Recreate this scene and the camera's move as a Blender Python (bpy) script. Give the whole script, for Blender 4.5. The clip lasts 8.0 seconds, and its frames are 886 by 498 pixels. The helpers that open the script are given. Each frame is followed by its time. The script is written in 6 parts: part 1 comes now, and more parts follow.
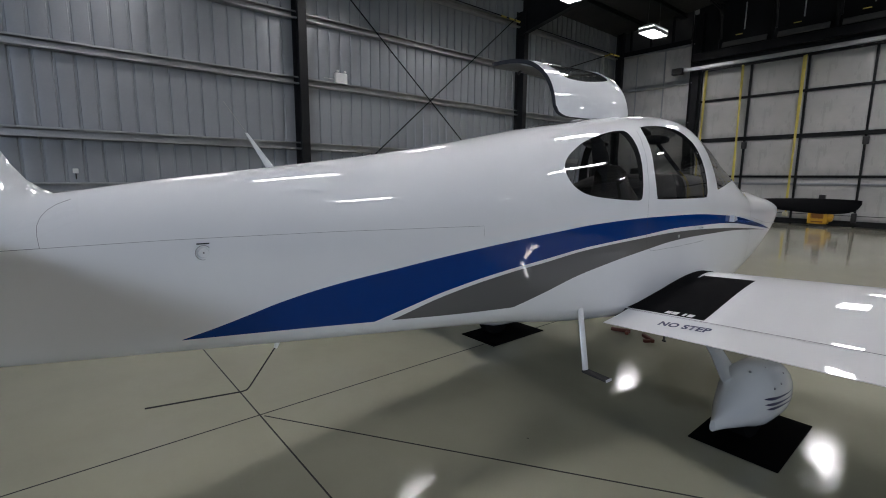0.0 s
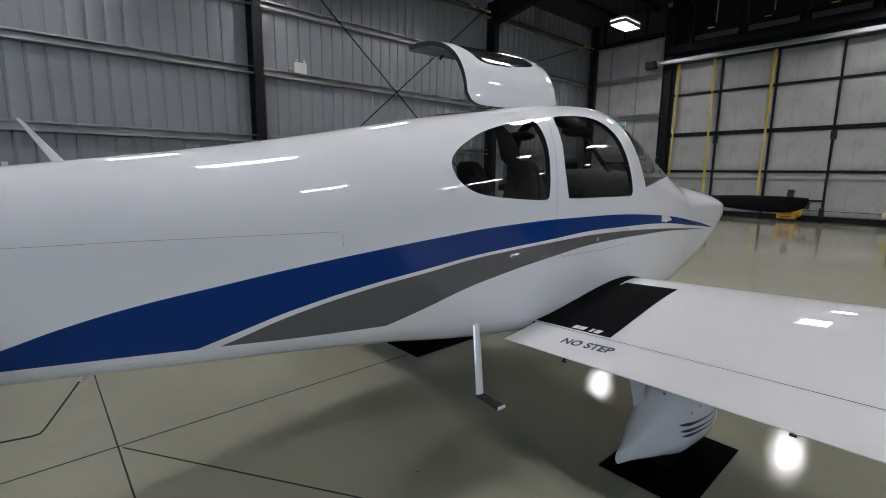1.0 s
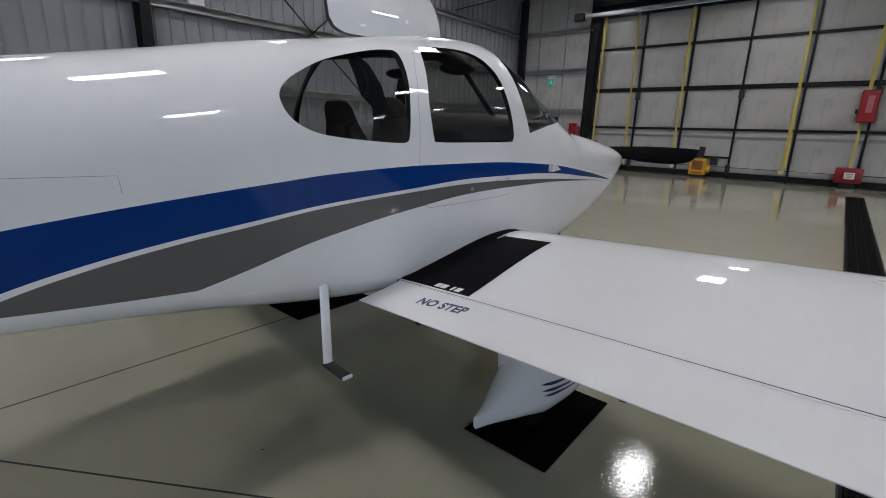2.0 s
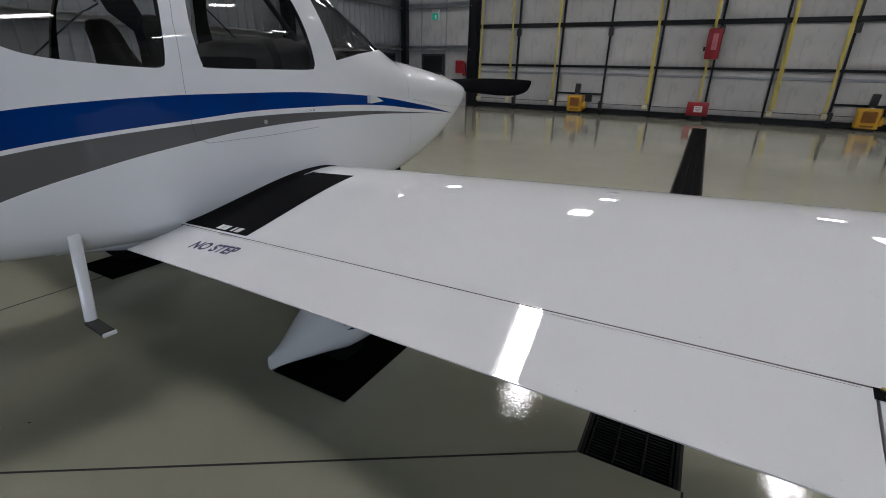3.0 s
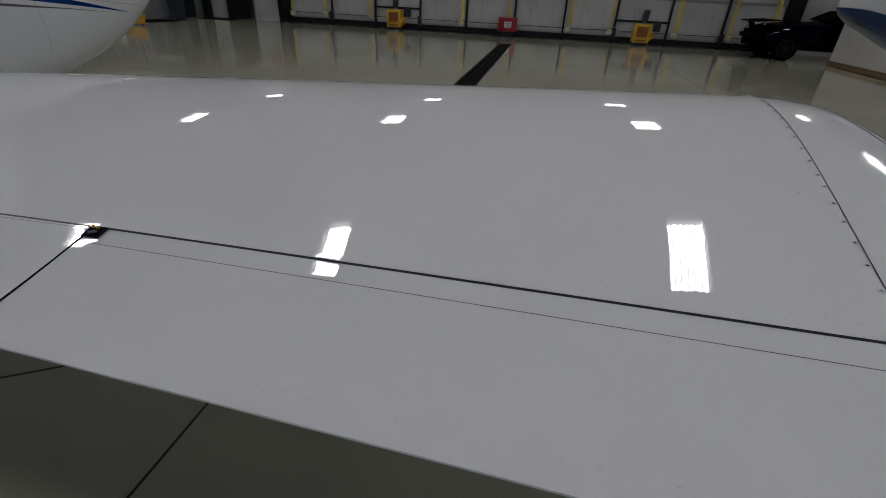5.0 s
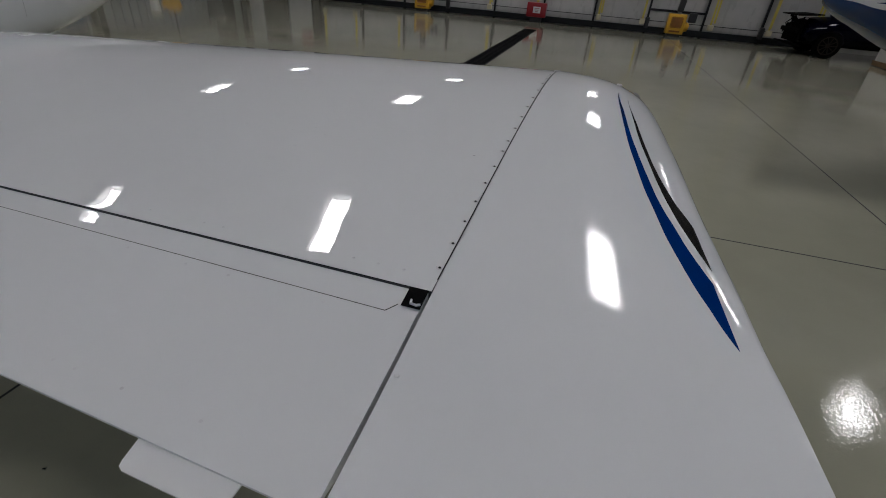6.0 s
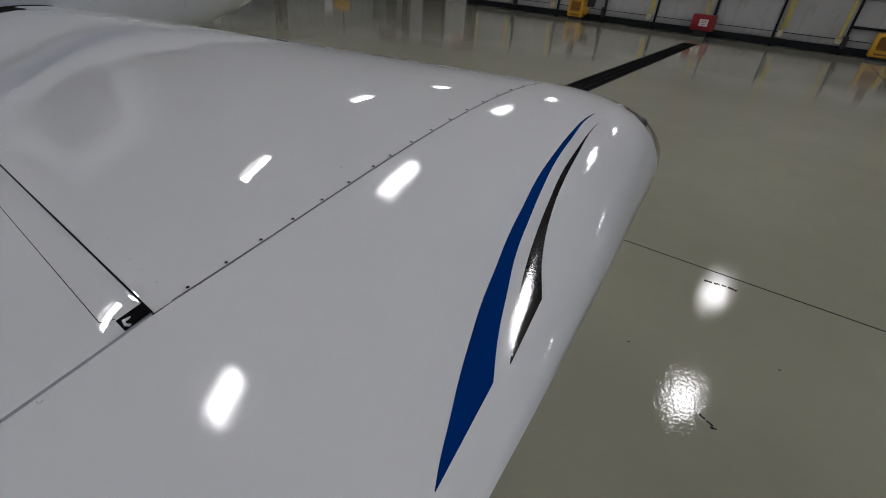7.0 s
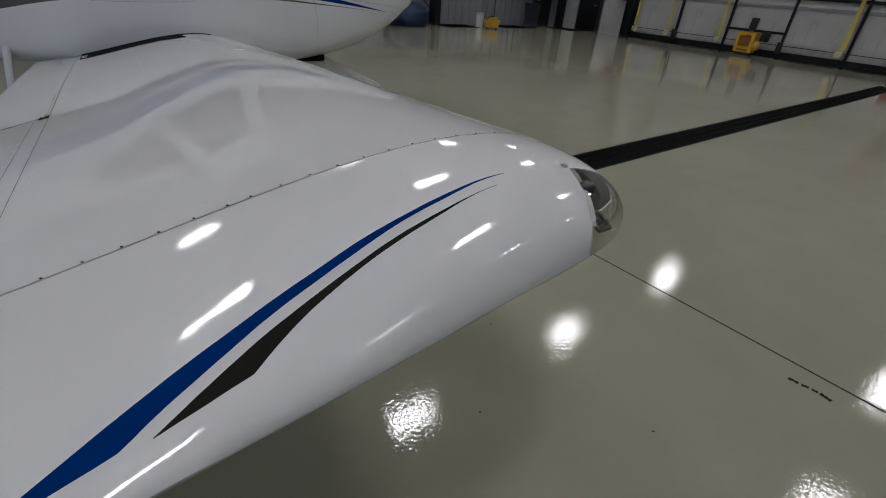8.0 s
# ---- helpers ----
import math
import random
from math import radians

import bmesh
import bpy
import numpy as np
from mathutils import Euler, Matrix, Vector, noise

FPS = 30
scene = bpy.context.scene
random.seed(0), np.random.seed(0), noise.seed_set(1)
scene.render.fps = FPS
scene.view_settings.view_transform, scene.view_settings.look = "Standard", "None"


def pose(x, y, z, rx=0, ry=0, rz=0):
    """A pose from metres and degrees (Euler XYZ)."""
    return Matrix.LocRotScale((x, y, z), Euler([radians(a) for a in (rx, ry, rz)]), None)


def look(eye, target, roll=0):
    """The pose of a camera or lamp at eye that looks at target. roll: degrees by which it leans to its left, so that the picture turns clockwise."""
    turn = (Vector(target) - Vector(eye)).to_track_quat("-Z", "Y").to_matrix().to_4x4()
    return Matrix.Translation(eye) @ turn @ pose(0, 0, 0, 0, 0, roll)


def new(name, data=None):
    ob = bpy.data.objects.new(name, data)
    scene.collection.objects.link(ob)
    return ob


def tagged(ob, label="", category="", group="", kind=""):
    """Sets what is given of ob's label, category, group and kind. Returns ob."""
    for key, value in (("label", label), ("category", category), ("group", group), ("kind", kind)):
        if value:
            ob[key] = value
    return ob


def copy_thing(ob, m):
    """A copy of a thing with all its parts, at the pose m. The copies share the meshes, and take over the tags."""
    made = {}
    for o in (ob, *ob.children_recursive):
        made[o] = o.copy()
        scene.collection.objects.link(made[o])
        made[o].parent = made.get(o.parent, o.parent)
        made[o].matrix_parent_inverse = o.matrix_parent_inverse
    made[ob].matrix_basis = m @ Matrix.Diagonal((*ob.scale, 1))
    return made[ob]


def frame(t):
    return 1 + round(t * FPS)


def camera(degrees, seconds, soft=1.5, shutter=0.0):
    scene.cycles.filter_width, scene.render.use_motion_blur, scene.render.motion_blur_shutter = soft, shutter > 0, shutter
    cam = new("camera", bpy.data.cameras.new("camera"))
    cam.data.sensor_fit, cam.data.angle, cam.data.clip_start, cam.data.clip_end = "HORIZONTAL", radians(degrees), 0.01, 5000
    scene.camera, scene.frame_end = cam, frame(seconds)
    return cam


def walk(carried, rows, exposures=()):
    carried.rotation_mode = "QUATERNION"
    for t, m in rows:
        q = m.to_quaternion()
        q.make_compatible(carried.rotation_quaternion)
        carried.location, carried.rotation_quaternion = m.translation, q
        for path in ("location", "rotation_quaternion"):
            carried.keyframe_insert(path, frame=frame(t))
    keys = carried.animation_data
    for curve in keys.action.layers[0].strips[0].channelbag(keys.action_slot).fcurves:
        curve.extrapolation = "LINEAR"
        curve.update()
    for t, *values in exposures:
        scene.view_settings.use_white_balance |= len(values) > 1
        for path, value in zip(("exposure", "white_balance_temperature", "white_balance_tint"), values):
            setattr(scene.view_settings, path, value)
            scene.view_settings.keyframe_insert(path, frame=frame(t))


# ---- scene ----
cam = camera(88.1, 8.0, 1.0)
PATH = [
    (0, (0.288, -0.013, 1.558), (-1.223, 1.261, 1.254), 0.5),
    (0.5, (0.266, 0.311, 1.574), (-1.232, 1.6, 1.266), 0.5),
    (1, (0.386, 0.661, 1.576), (-1.081, 1.98, 1.247), 0.6),
    (1.2, (0.427, 0.748, 1.578), (-1.008, 2.095, 1.224), 0.9),
    (2.3, (0.564, 1.305, 1.474), (-0.589, 2.832, 0.892), 1.6),
    (2.5, (0.646, 1.37, 1.46), (-0.434, 2.931, 0.83), 1.5),
    (3, (0.932, 1.519, 1.452), (0.052, 3.162, 0.726), 1.5),
    (3.5, (1.226, 1.722, 1.397), (0.577, 3.43, 0.584), 1.2),
    (4, (1.47, 1.89, 1.387), (0.981, 3.616, 0.503), 1.5),
    (4.5, (1.83, 1.873, 1.353), (1.504, 3.595, 0.391), 2.8),
    (4.7, (1.965, 1.873, 1.348), (1.653, 3.594, 0.377), 2.9),
    (5.8, (2.679, 1.989, 1.334), (2.313, 3.672, 0.317), 4.1),
    (6, (2.803, 1.984, 1.341), (2.376, 3.642, 0.307), 4.7),
    (6.5, (3.014, 2.114, 1.321), (2.374, 3.688, 0.267), 5.45),
    (7, (3.152, 2.292, 1.345), (2.248, 3.732, 0.291), 5.35),
    (7.5, (3.351, 2.429, 1.368), (2.208, 3.698, 0.327), 5.05),
    (8, (3.422, 2.650, 1.402), (2.091, 3.753, 0.396), 4.7),
]
walk(cam, [(t, look(eye, aim, lean)) for t, eye, aim, lean in PATH], exposures=[(0, 0.0), (1, 0.04), (2.5, -0.05), (3.5, -0.34), (4.5, -0.9), (6, -0.72), (6.5, -0.64), (7, -0.72), (7.5, -0.69), (8, -0.56)])

# ---------- world and light ----------
world = bpy.data.worlds.new("hangar_dark")
world.use_nodes = True
scene.world = world
sky = world.node_tree.nodes.new("ShaderNodeTexSky")
sky.sky_type, sky.sun_disc, sky.sun_elevation, sky.sun_rotation = "NISHITA", False, radians(35), radians(40)
world.node_tree.links.new(sky.outputs[0], world.node_tree.nodes["Background"].inputs[0])
world.node_tree.nodes["Background"].inputs[1].default_value = 0.10
LAMP_POWER = 70.0


# ---------- materials ----------
def nodes_of(name):
    m = bpy.data.materials.new(name)
    m.use_nodes = True
    nt = m.node_tree
    return m, nt, nt.nodes["Principled BSDF"]


def mixed(nt, fac, a, b):
    n = nt.nodes.new("ShaderNodeMix")
    n.data_type = "RGBA"
    for sock, v in ((n.inputs[0], fac), (n.inputs[6], a), (n.inputs[7], b)):
        if isinstance(v, (int, float)):
            sock.default_value = v
        elif isinstance(v, tuple):
            sock.default_value = (*v, 1) if len(v) == 3 else v
        else:
            nt.links.new(v, sock)
    return n.outputs[2]


def noise_of(nt, scale, detail=4.0, rough=0.55, coords="Object", stretch=None):
    tc = nt.nodes.new("ShaderNodeTexCoord")
    n = nt.nodes.new("ShaderNodeTexNoise")
    n.inputs["Scale"].default_value = scale
    n.inputs["Detail"].default_value = detail
    n.inputs["Roughness"].default_value = rough
    if stretch:
        mp = nt.nodes.new("ShaderNodeMapping")
        mp.inputs["Scale"].default_value = stretch
        nt.links.new(tc.outputs[coords], mp.inputs[0])
        nt.links.new(mp.outputs[0], n.inputs["Vector"])
    else:
        nt.links.new(tc.outputs[coords], n.inputs["Vector"])
    return n.outputs["Fac"]


def ramp(nt, val, lo, hi, a=0.0, b=1.0):
    n = nt.nodes.new("ShaderNodeMapRange")
    nt.links.new(val, n.inputs[0])
    for k, v in zip((1, 2, 3, 4), (lo, hi, a, b)):
        n.inputs[k].default_value = v
    return n.outputs[0]


def bumped(nt, bsdf, val, strength, dist):
    n = nt.nodes.new("ShaderNodeBump")
    n.inputs["Strength"].default_value = strength
    n.inputs["Distance"].default_value = dist
    nt.links.new(val, n.inputs["Height"])
    nt.links.new(n.outputs[0], bsdf.inputs["Normal"])


def surface(name, base, rough=0.5, metal=0.0, vary=0.12, scale=3.0, fine=45.0, bump=0.0, dist=0.002,
            coat=0.0, spread=0.08, stretch=None, per_object=0.0, ior=1.5, shine=0.5):
    """A plain coat or material: base colour with broad stains and fine grain, roughness that follows them, relief."""
    m, nt, b = nodes_of(name)
    broad, grain = noise_of(nt, scale, 5, 0.6, stretch=stretch), noise_of(nt, fine, 3, 0.6, stretch=stretch)
    dark = tuple(c * (1 - vary) for c in base)
    light = tuple(min(1, c * (1 + vary * 0.6)) for c in base)
    col = mixed(nt, ramp(nt, broad, 0.3, 0.7), dark, light)
    col = mixed(nt, ramp(nt, grain, 0.35, 0.65, 0, 0.35), col, tuple(c * (1 - vary) for c in base))
    if per_object:
        info = nt.nodes.new("ShaderNodeObjectInfo")
        col = mixed(nt, ramp(nt, info.outputs["Random"], 0, 1, 0, per_object), col, tuple(c * 0.5 for c in base))
    nt.links.new(col, b.inputs["Base Color"])
    nt.links.new(ramp(nt, broad, 0.25, 0.75, max(0.02, rough - spread), min(1, rough + spread)), b.inputs["Roughness"])
    b.inputs["Metallic"].default_value = metal
    b.inputs["IOR"].default_value = ior
    b.inputs["Specular IOR Level"].default_value = shine
    b.inputs["Coat Weight"].default_value = coat
    b.inputs["Coat Roughness"].default_value = 0.03
    if bump:
        bumped(nt, b, grain, bump, dist)
    return m


def lofted_mask(nt, along, across, low, high):
    """1 where across lies between the two outlines low and high, which are rows of (along, across)."""
    outs = []
    for rows in (low, high):
        a0, a1 = rows[0][0], rows[-1][0]
        c0 = min(r[1] for r in rows)
        c1 = max(c0 + 0.001, max(r[1] for r in rows))
        fc = nt.nodes.new("ShaderNodeFloatCurve")
        cv = fc.mapping.curves[0]
        pts = [((r[0] - a0) / (a1 - a0), (r[1] - c0) / (c1 - c0)) for r in rows]
        cv.points[0].location, cv.points[1].location = pts[0], pts[-1]
        for p in pts[1:-1]:
            cv.points.new(*p)
        sharp = [q for q, r in zip(pts, rows) if len(r) > 2]
        for p in cv.points:
            p.handle_type = "VECTOR" if any(abs(p.location[0] - q[0]) < 1e-5 for q in sharp) else "AUTO_CLAMPED"
        fc.mapping.update()
        nt.links.new(ramp(nt, along, a0, a1), fc.inputs["Value"])
        outs.append((ramp(nt, fc.outputs[0], 0, 1, c0, c1), a0, a1))

    def math_(op, a, b):
        n = nt.nodes.new("ShaderNodeMath")
        n.operation = op
        for sock, v in zip(n.inputs, (a, b)):
            if isinstance(v, (int, float)):
                sock.default_value = v
            else:
                nt.links.new(v, sock)
        return n.outputs[0]

    inside = math_("MULTIPLY", math_("GREATER_THAN", across, outs[0][0]), math_("LESS_THAN", across, outs[1][0]))
    span = math_("MULTIPLY", math_("GREATER_THAN", along, outs[0][1]), math_("LESS_THAN", along, outs[0][2]))
    return math_("MULTIPLY", inside, span)


BLUE, GREY, WHITE = (0.0, 0.030, 0.178), (0.112, 0.111, 0.109), (0.785, 0.795, 0.797)
CHARCOAL = (0.022, 0.021, 0.018)
BLUE_TOP = [(-2.48, 0.915), (-2.36, 0.950), (-2.23, 0.992), (-2.1, 1.034), (-1.867, 1.090), (-1.605, 1.136), (-1.319, 1.184), (-1.0, 1.229), (-0.6, 1.275),
            (-0.33, 1.303), (0.07, 1.324), (0.5, 1.325), (1.1, 1.302), (1.945, 1.206), (2.6, 1.098)]
BLUE_LOW = [(-2.48, 0.913), (-2.1, 0.902), (-1.705, 0.889, "corner"), (-1.551, 0.941), (-1.317, 1.012), (-1.0, 1.08), (-0.74, 1.12),
            (-0.35, 1.176), (0.06, 1.213), (0.58, 1.24), (1.1, 1.237), (1.95, 1.167), (2.6, 1.096)]
GREY_TOP = [(-1.621, 0.889), (-1.317, 0.991), (-0.98, 1.065), (-0.75, 1.10), (-0.35, 1.16), (0.06, 1.195), (0.58, 1.213),
            (1.1, 1.200), (1.95, 1.143), (2.4, 1.103)]
GREY_LOW = [(-1.621, 0.887), (-1.315, 0.875), (-0.94, 0.868, "corner"), (-0.778, 0.915), (-0.36, 1.033), (0.087, 1.115), (0.58, 1.161),
            (1.1, 1.168), (1.95, 1.135), (2.4, 1.102)]
TIP_BLUE_IN = [(0.0136, 4.7655), (0.0345, 4.7534), (0.0689, 4.7363), (0.1080, 4.7166), (0.1513, 4.6972), (0.1995, 4.6770), (0.2514, 4.6590), (0.3105, 4.6385),
               (0.3737, 4.6205), (0.4451, 4.6010), (0.5203, 4.5859), (0.6031, 4.5717), (0.6945, 4.5598), (0.7337, 4.5590)]
TIP_BLUE_OUT = [(0.0136, 4.7665), (0.1283, 4.7441, "corner"), (0.1754, 4.7171), (0.2302, 4.6912), (0.2925, 4.6633), (0.3572, 4.6415),
                (0.4294, 4.6192), (0.5102, 4.5975), (0.5919, 4.5815), (0.6896, 4.5634), (0.7337, 4.5600)]
TIP_GREY_IN = [(0.1583, 4.7440), (0.2145, 4.7150), (0.2756, 4.6868), (0.3400, 4.6632), (0.4103, 4.6414), (0.4885, 4.6196), (0.5704, 4.6033), (0.6628, 4.5873), (0.6984, 4.5830)]
TIP_GREY_OUT = [(0.1583, 4.7450), (0.2595, 4.7231, "corner"), (0.3221, 4.6861), (0.3991, 4.6545), (0.4781, 4.6307), (0.5631, 4.6105), (0.6615, 4.5885), (0.6984, 4.5838)]


def paint(name, bands=(), along=1, across=2, base=WHITE, peel_depth=0.4, dent_depth=5.0, gloss=(0.002, 0.007), coat_ior=1.55):
    """Glossy aircraft enamel with a light orange peel and painted swooshes, bands of (colour, low, high)."""
    m, nt, b = nodes_of(name)
    tc = nt.nodes.new("ShaderNodeTexCoord")
    sep = nt.nodes.new("ShaderNodeSeparateXYZ")
    nt.links.new(tc.outputs["Object"], sep.inputs[0])
    broad = noise_of(nt, 1.7, 4, 0.6)
    col = mixed(nt, ramp(nt, broad, 0.3, 0.7), tuple(c * 0.965 for c in base), base)
    for colour, low, high in bands:
        col = mixed(nt, lofted_mask(nt, sep.outputs[along], sep.outputs[across], low, high), col, colour)
    nt.links.new(col, b.inputs["Base Color"])
    b.inputs["Roughness"].default_value = 0.5
    b.inputs["Specular IOR Level"].default_value = 0.0
    b.inputs["Coat Weight"].default_value = 1.0
    b.inputs["Coat IOR"].default_value = coat_ior
    nt.links.new(ramp(nt, noise_of(nt, 9, 4, 0.6), 0.3, 0.75, *gloss), b.inputs["Coat Roughness"])
    peel, wave, dent = noise_of(nt, 300, 1, 0.5), noise_of(nt, 2.6, 1, 0.5), noise_of(nt, 34, 1, 0.5)
    add = nt.nodes.new("ShaderNodeMath")
    add.operation = "MULTIPLY_ADD"
    nt.links.new(wave, add.inputs[0])
    add.inputs[1].default_value = 22.0
    more = nt.nodes.new("ShaderNodeMath")
    more.operation = "MULTIPLY_ADD"
    nt.links.new(dent, more.inputs[0])
    more.inputs[1].default_value = dent_depth
    deep = nt.nodes.new("ShaderNodeMath")
    deep.operation = "MULTIPLY"
    nt.links.new(peel, deep.inputs[0])
    deep.inputs[1].default_value = peel_depth
    nt.links.new(deep.outputs[0], more.inputs[2])
    nt.links.new(more.outputs[0], add.inputs[2])
    n = nt.nodes.new("ShaderNodeBump")
    n.inputs["Strength"].default_value, n.inputs["Distance"].default_value = 0.4, 0.000004
    nt.links.new(add.outputs[0], n.inputs["Height"])
    nt.links.new(n.outputs[0], b.inputs["Normal"])
    nt.links.new(n.outputs[0], b.inputs["Coat Normal"])
    return m


def glass(name, tint=(0.75, 0.78, 0.80), rough=0.0, ior=1.5):
    m, nt, b = nodes_of(name)
    b.inputs["Base Color"].default_value = (*tint, 1)
    b.inputs["Roughness"].default_value = rough
    b.inputs["Transmission Weight"].default_value = 1.0
    b.inputs["IOR"].default_value = ior
    return m


def glowing(name, colour, strength, base=(0.9, 0.9, 0.9)):
    m, nt, b = nodes_of(name)
    b.inputs["Base Color"].default_value = (*base, 1)
    b.inputs["Emission Color"].default_value = (*colour, 1)
    b.inputs["Emission Strength"].default_value = strength
    return m


M_FUSELAGE = paint("fuselage_enamel", [(BLUE, BLUE_LOW, BLUE_TOP), (GREY, GREY_LOW, GREY_TOP)], coat_ior=1.40)
M_WHITE = paint("white_enamel", dent_depth=28.0)
M_TIP = paint("wing_tip_enamel", [(BLUE, TIP_BLUE_IN, TIP_BLUE_OUT), (CHARCOAL, TIP_GREY_IN, TIP_GREY_OUT)], 1, 0, peel_depth=26.0, gloss=(0.055, 0.085))
M_NAVY = surface("navy_lettering", (0.012, 0.016, 0.075), 0.4, vary=0.05)
M_LETTER = surface("white_lettering", (0.75, 0.75, 0.72), 0.5, vary=0.08)
M_GRIP = surface("non_skid_tape", (0.007, 0.007, 0.0075), 0.85, shine=0.04, vary=0.25, scale=9, fine=420, bump=0.8, dist=0.0012)
M_TREAD = surface("worn_grip_tape", (0.045, 0.045, 0.044), 0.7, shine=0.2, vary=0.3, fine=300, bump=0.5, dist=0.001)
M_SEAM = surface("panel_gap", (0.02, 0.02, 0.021), 0.8, shine=0.1, vary=0.2)
# near-black colour that stands in for the shade inside open gaps
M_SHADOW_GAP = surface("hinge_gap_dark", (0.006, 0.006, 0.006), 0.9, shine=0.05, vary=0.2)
M_FLAPGAP = surface("dusty_hinge_gap", (0.21, 0.185, 0.155), 0.8, shine=0.1, vary=0.5, scale=7)
M_BRASS = surface("brass_fitting", (0.45, 0.33, 0.10), 0.35, 0.8, vary=0.2)
M_STEEL = surface("bare_steel", (0.42, 0.42, 0.42), 0.34, 0.95, vary=0.15, fine=90)
M_GALV = surface("galvanised_steel", (0.46, 0.47, 0.47), 0.42, 0.85, vary=0.22, scale=1.6, fine=26, spread=0.12)
M_LINER = surface("liner_panel", (0.285, 0.302, 0.322), 0.34, 0.3, vary=0.10, scale=0.8, fine=22, bump=0.15, dist=0.002)
M_COLUMN = surface("black_primer_steel", (0.010, 0.0108, 0.012), 0.42, shine=0.22, vary=0.3, scale=2, fine=60)
M_ROOF = surface("roof_insulation", (0.034, 0.034, 0.033), 0.6, vary=0.25, scale=1.2, fine=14, bump=0.5, dist=0.02)
M_BLACK = surface("black_plastic", (0.014, 0.014, 0.015), 0.45, vary=0.25)
M_RUBBER = surface("black_rubber", (0.008, 0.008, 0.008), 0.85, shine=0.05, vary=0.3, fine=160, bump=0.3, dist=0.001)
M_PROP = surface("black_propeller_paint", (0.006, 0.006, 0.0065), 0.7, shine=0.03, vary=0.25)
M_YELLOW = surface("yellow_webbing", (0.60, 0.50, 0.11), 0.75, vary=0.22, scale=2.5, fine=150, bump=0.4, dist=0.001)
M_YELLOW_BOX = surface("yellow_plastic", (0.62, 0.34, 0.02), 0.45, vary=0.15)
M_BROWN = surface("rusty_brown_panel", (0.22, 0.085, 0.012), 0.6, vary=0.25, scale=6)
M_CREAM = surface("cream_pulley_cover", (0.60, 0.56, 0.38), 0.5, vary=0.2)
M_RED = surface("red_paint", (0.28, 0.012, 0.018), 0.35, vary=0.15)
M_LABEL = surface("paper_label", (0.72, 0.72, 0.70), 0.6, vary=0.1)
M_LEATHER = surface("dark_grey_leather", (0.030, 0.026, 0.022), 0.65, shine=0.15, vary=0.25, fine=110, bump=0.3, dist=0.001)
M_CABIN = surface("dark_cabin_trim", (0.014, 0.014, 0.0145), 0.7, shine=0.15, vary=0.2)
M_DOOR_RIM = surface("dark_door_flange", (0.022, 0.026, 0.036), 0.35, vary=0.3, shine=0.6)
M_CABIN_LIGHT = surface("light_door_jamb", (0.45, 0.48, 0.52), 0.5, vary=0.15)
M_PANE = glass("cabin_acrylic", (0.76, 0.76, 0.74))
M_LENS = glass("clear_lens", (0.86, 0.85, 0.80), 0.0)
M_TAN = surface("dim_insulation", (0.10, 0.10, 0.095), 0.6, vary=0.2)
M_PINK = surface("pale_red_plastic", (0.5, 0.16, 0.2), 0.4, vary=0.2)
M_SCREW = surface("screw_head", (0.30, 0.30, 0.30), 0.22, 0.9, vary=0.3)
M_RIMGREY = surface("grey_sealant", (0.28, 0.28, 0.27), 0.5, vary=0.15)
M_FLANGE = surface("pale_grey_flange", (0.46, 0.46, 0.45), 0.5, vary=0.12)
# dark grey for the spar web, with the hinge gap's shade in the colour
M_WEB = surface("grey_spar_primer", (0.07, 0.072, 0.078), 0.7, vary=0.2)
# slightly greyer than the wing white, in place of shading round small heads
M_RIVET = surface("worn_rivet_paint", (0.72, 0.72, 0.73), 0.3, vary=0.1, coat=1.0)
M_BAY = surface("grey_primer", (0.13, 0.125, 0.11), 0.8, vary=0.15)
M_REDWOOD = surface("red_painted_wood", (0.13, 0.035, 0.02), 0.6, vary=0.25, fine=60)
M_LAMP = glowing("led_diffuser", (0.985, 0.962, 1.0), LAMP_POWER)
M_EXIT = glowing("exit_sign_face", (0.02, 0.50, 0.34), 0.35, (0.01, 0.16, 0.11))
M_GRATE = surface("cast_iron_grate", (0.010, 0.010, 0.010), 0.7, 0.0, shine=0.08, vary=0.3, fine=80, bump=0.3, dist=0.001)
M_TRENCH = surface("trench_concrete", (0.02, 0.02, 0.019), 0.8, vary=0.3)
M_JOINT = surface("joint_sealant", (0.022, 0.021, 0.019), 0.8, vary=0.3, scale=6)
M_SCRAP = surface("black_tape_scrap", (0.008, 0.008, 0.007), 0.6, vary=0.3, shine=0.15)
M_MAT = surface("black_floor_mat", (0.004, 0.004, 0.004), 0.9, shine=0.02, vary=0.25, fine=240, bump=0.5, dist=0.001)
M_CARBLUE = surface("dark_blue_car_paint", (0.0012, 0.0014, 0.0055), 0.6, vary=0.1, coat=0.22, shine=0.0)
M_SOOT = surface("matt_black_car_parts", (0.003, 0.003, 0.003), 0.9, vary=0.3, shine=0.03)
M_BRONZE = surface("dark_bronze_rim", (0.016, 0.011, 0.007), 0.5, vary=0.2, shine=0.2)
M_WOOD = surface("pallet_pine", (0.30, 0.19, 0.10), 0.7, vary=0.25, scale=5, fine=60, stretch=(1, 12, 12), per_object=0.4)
M_CRATE = surface("white_board", (0.66, 0.65, 0.62), 0.55, vary=0.08)
M_BIN = surface("navy_plastic", (0.006, 0.011, 0.024), 0.5, vary=0.2)
M_TARP = surface("blue_tarp", (0.007, 0.028, 0.085), 0.5, vary=0.2)


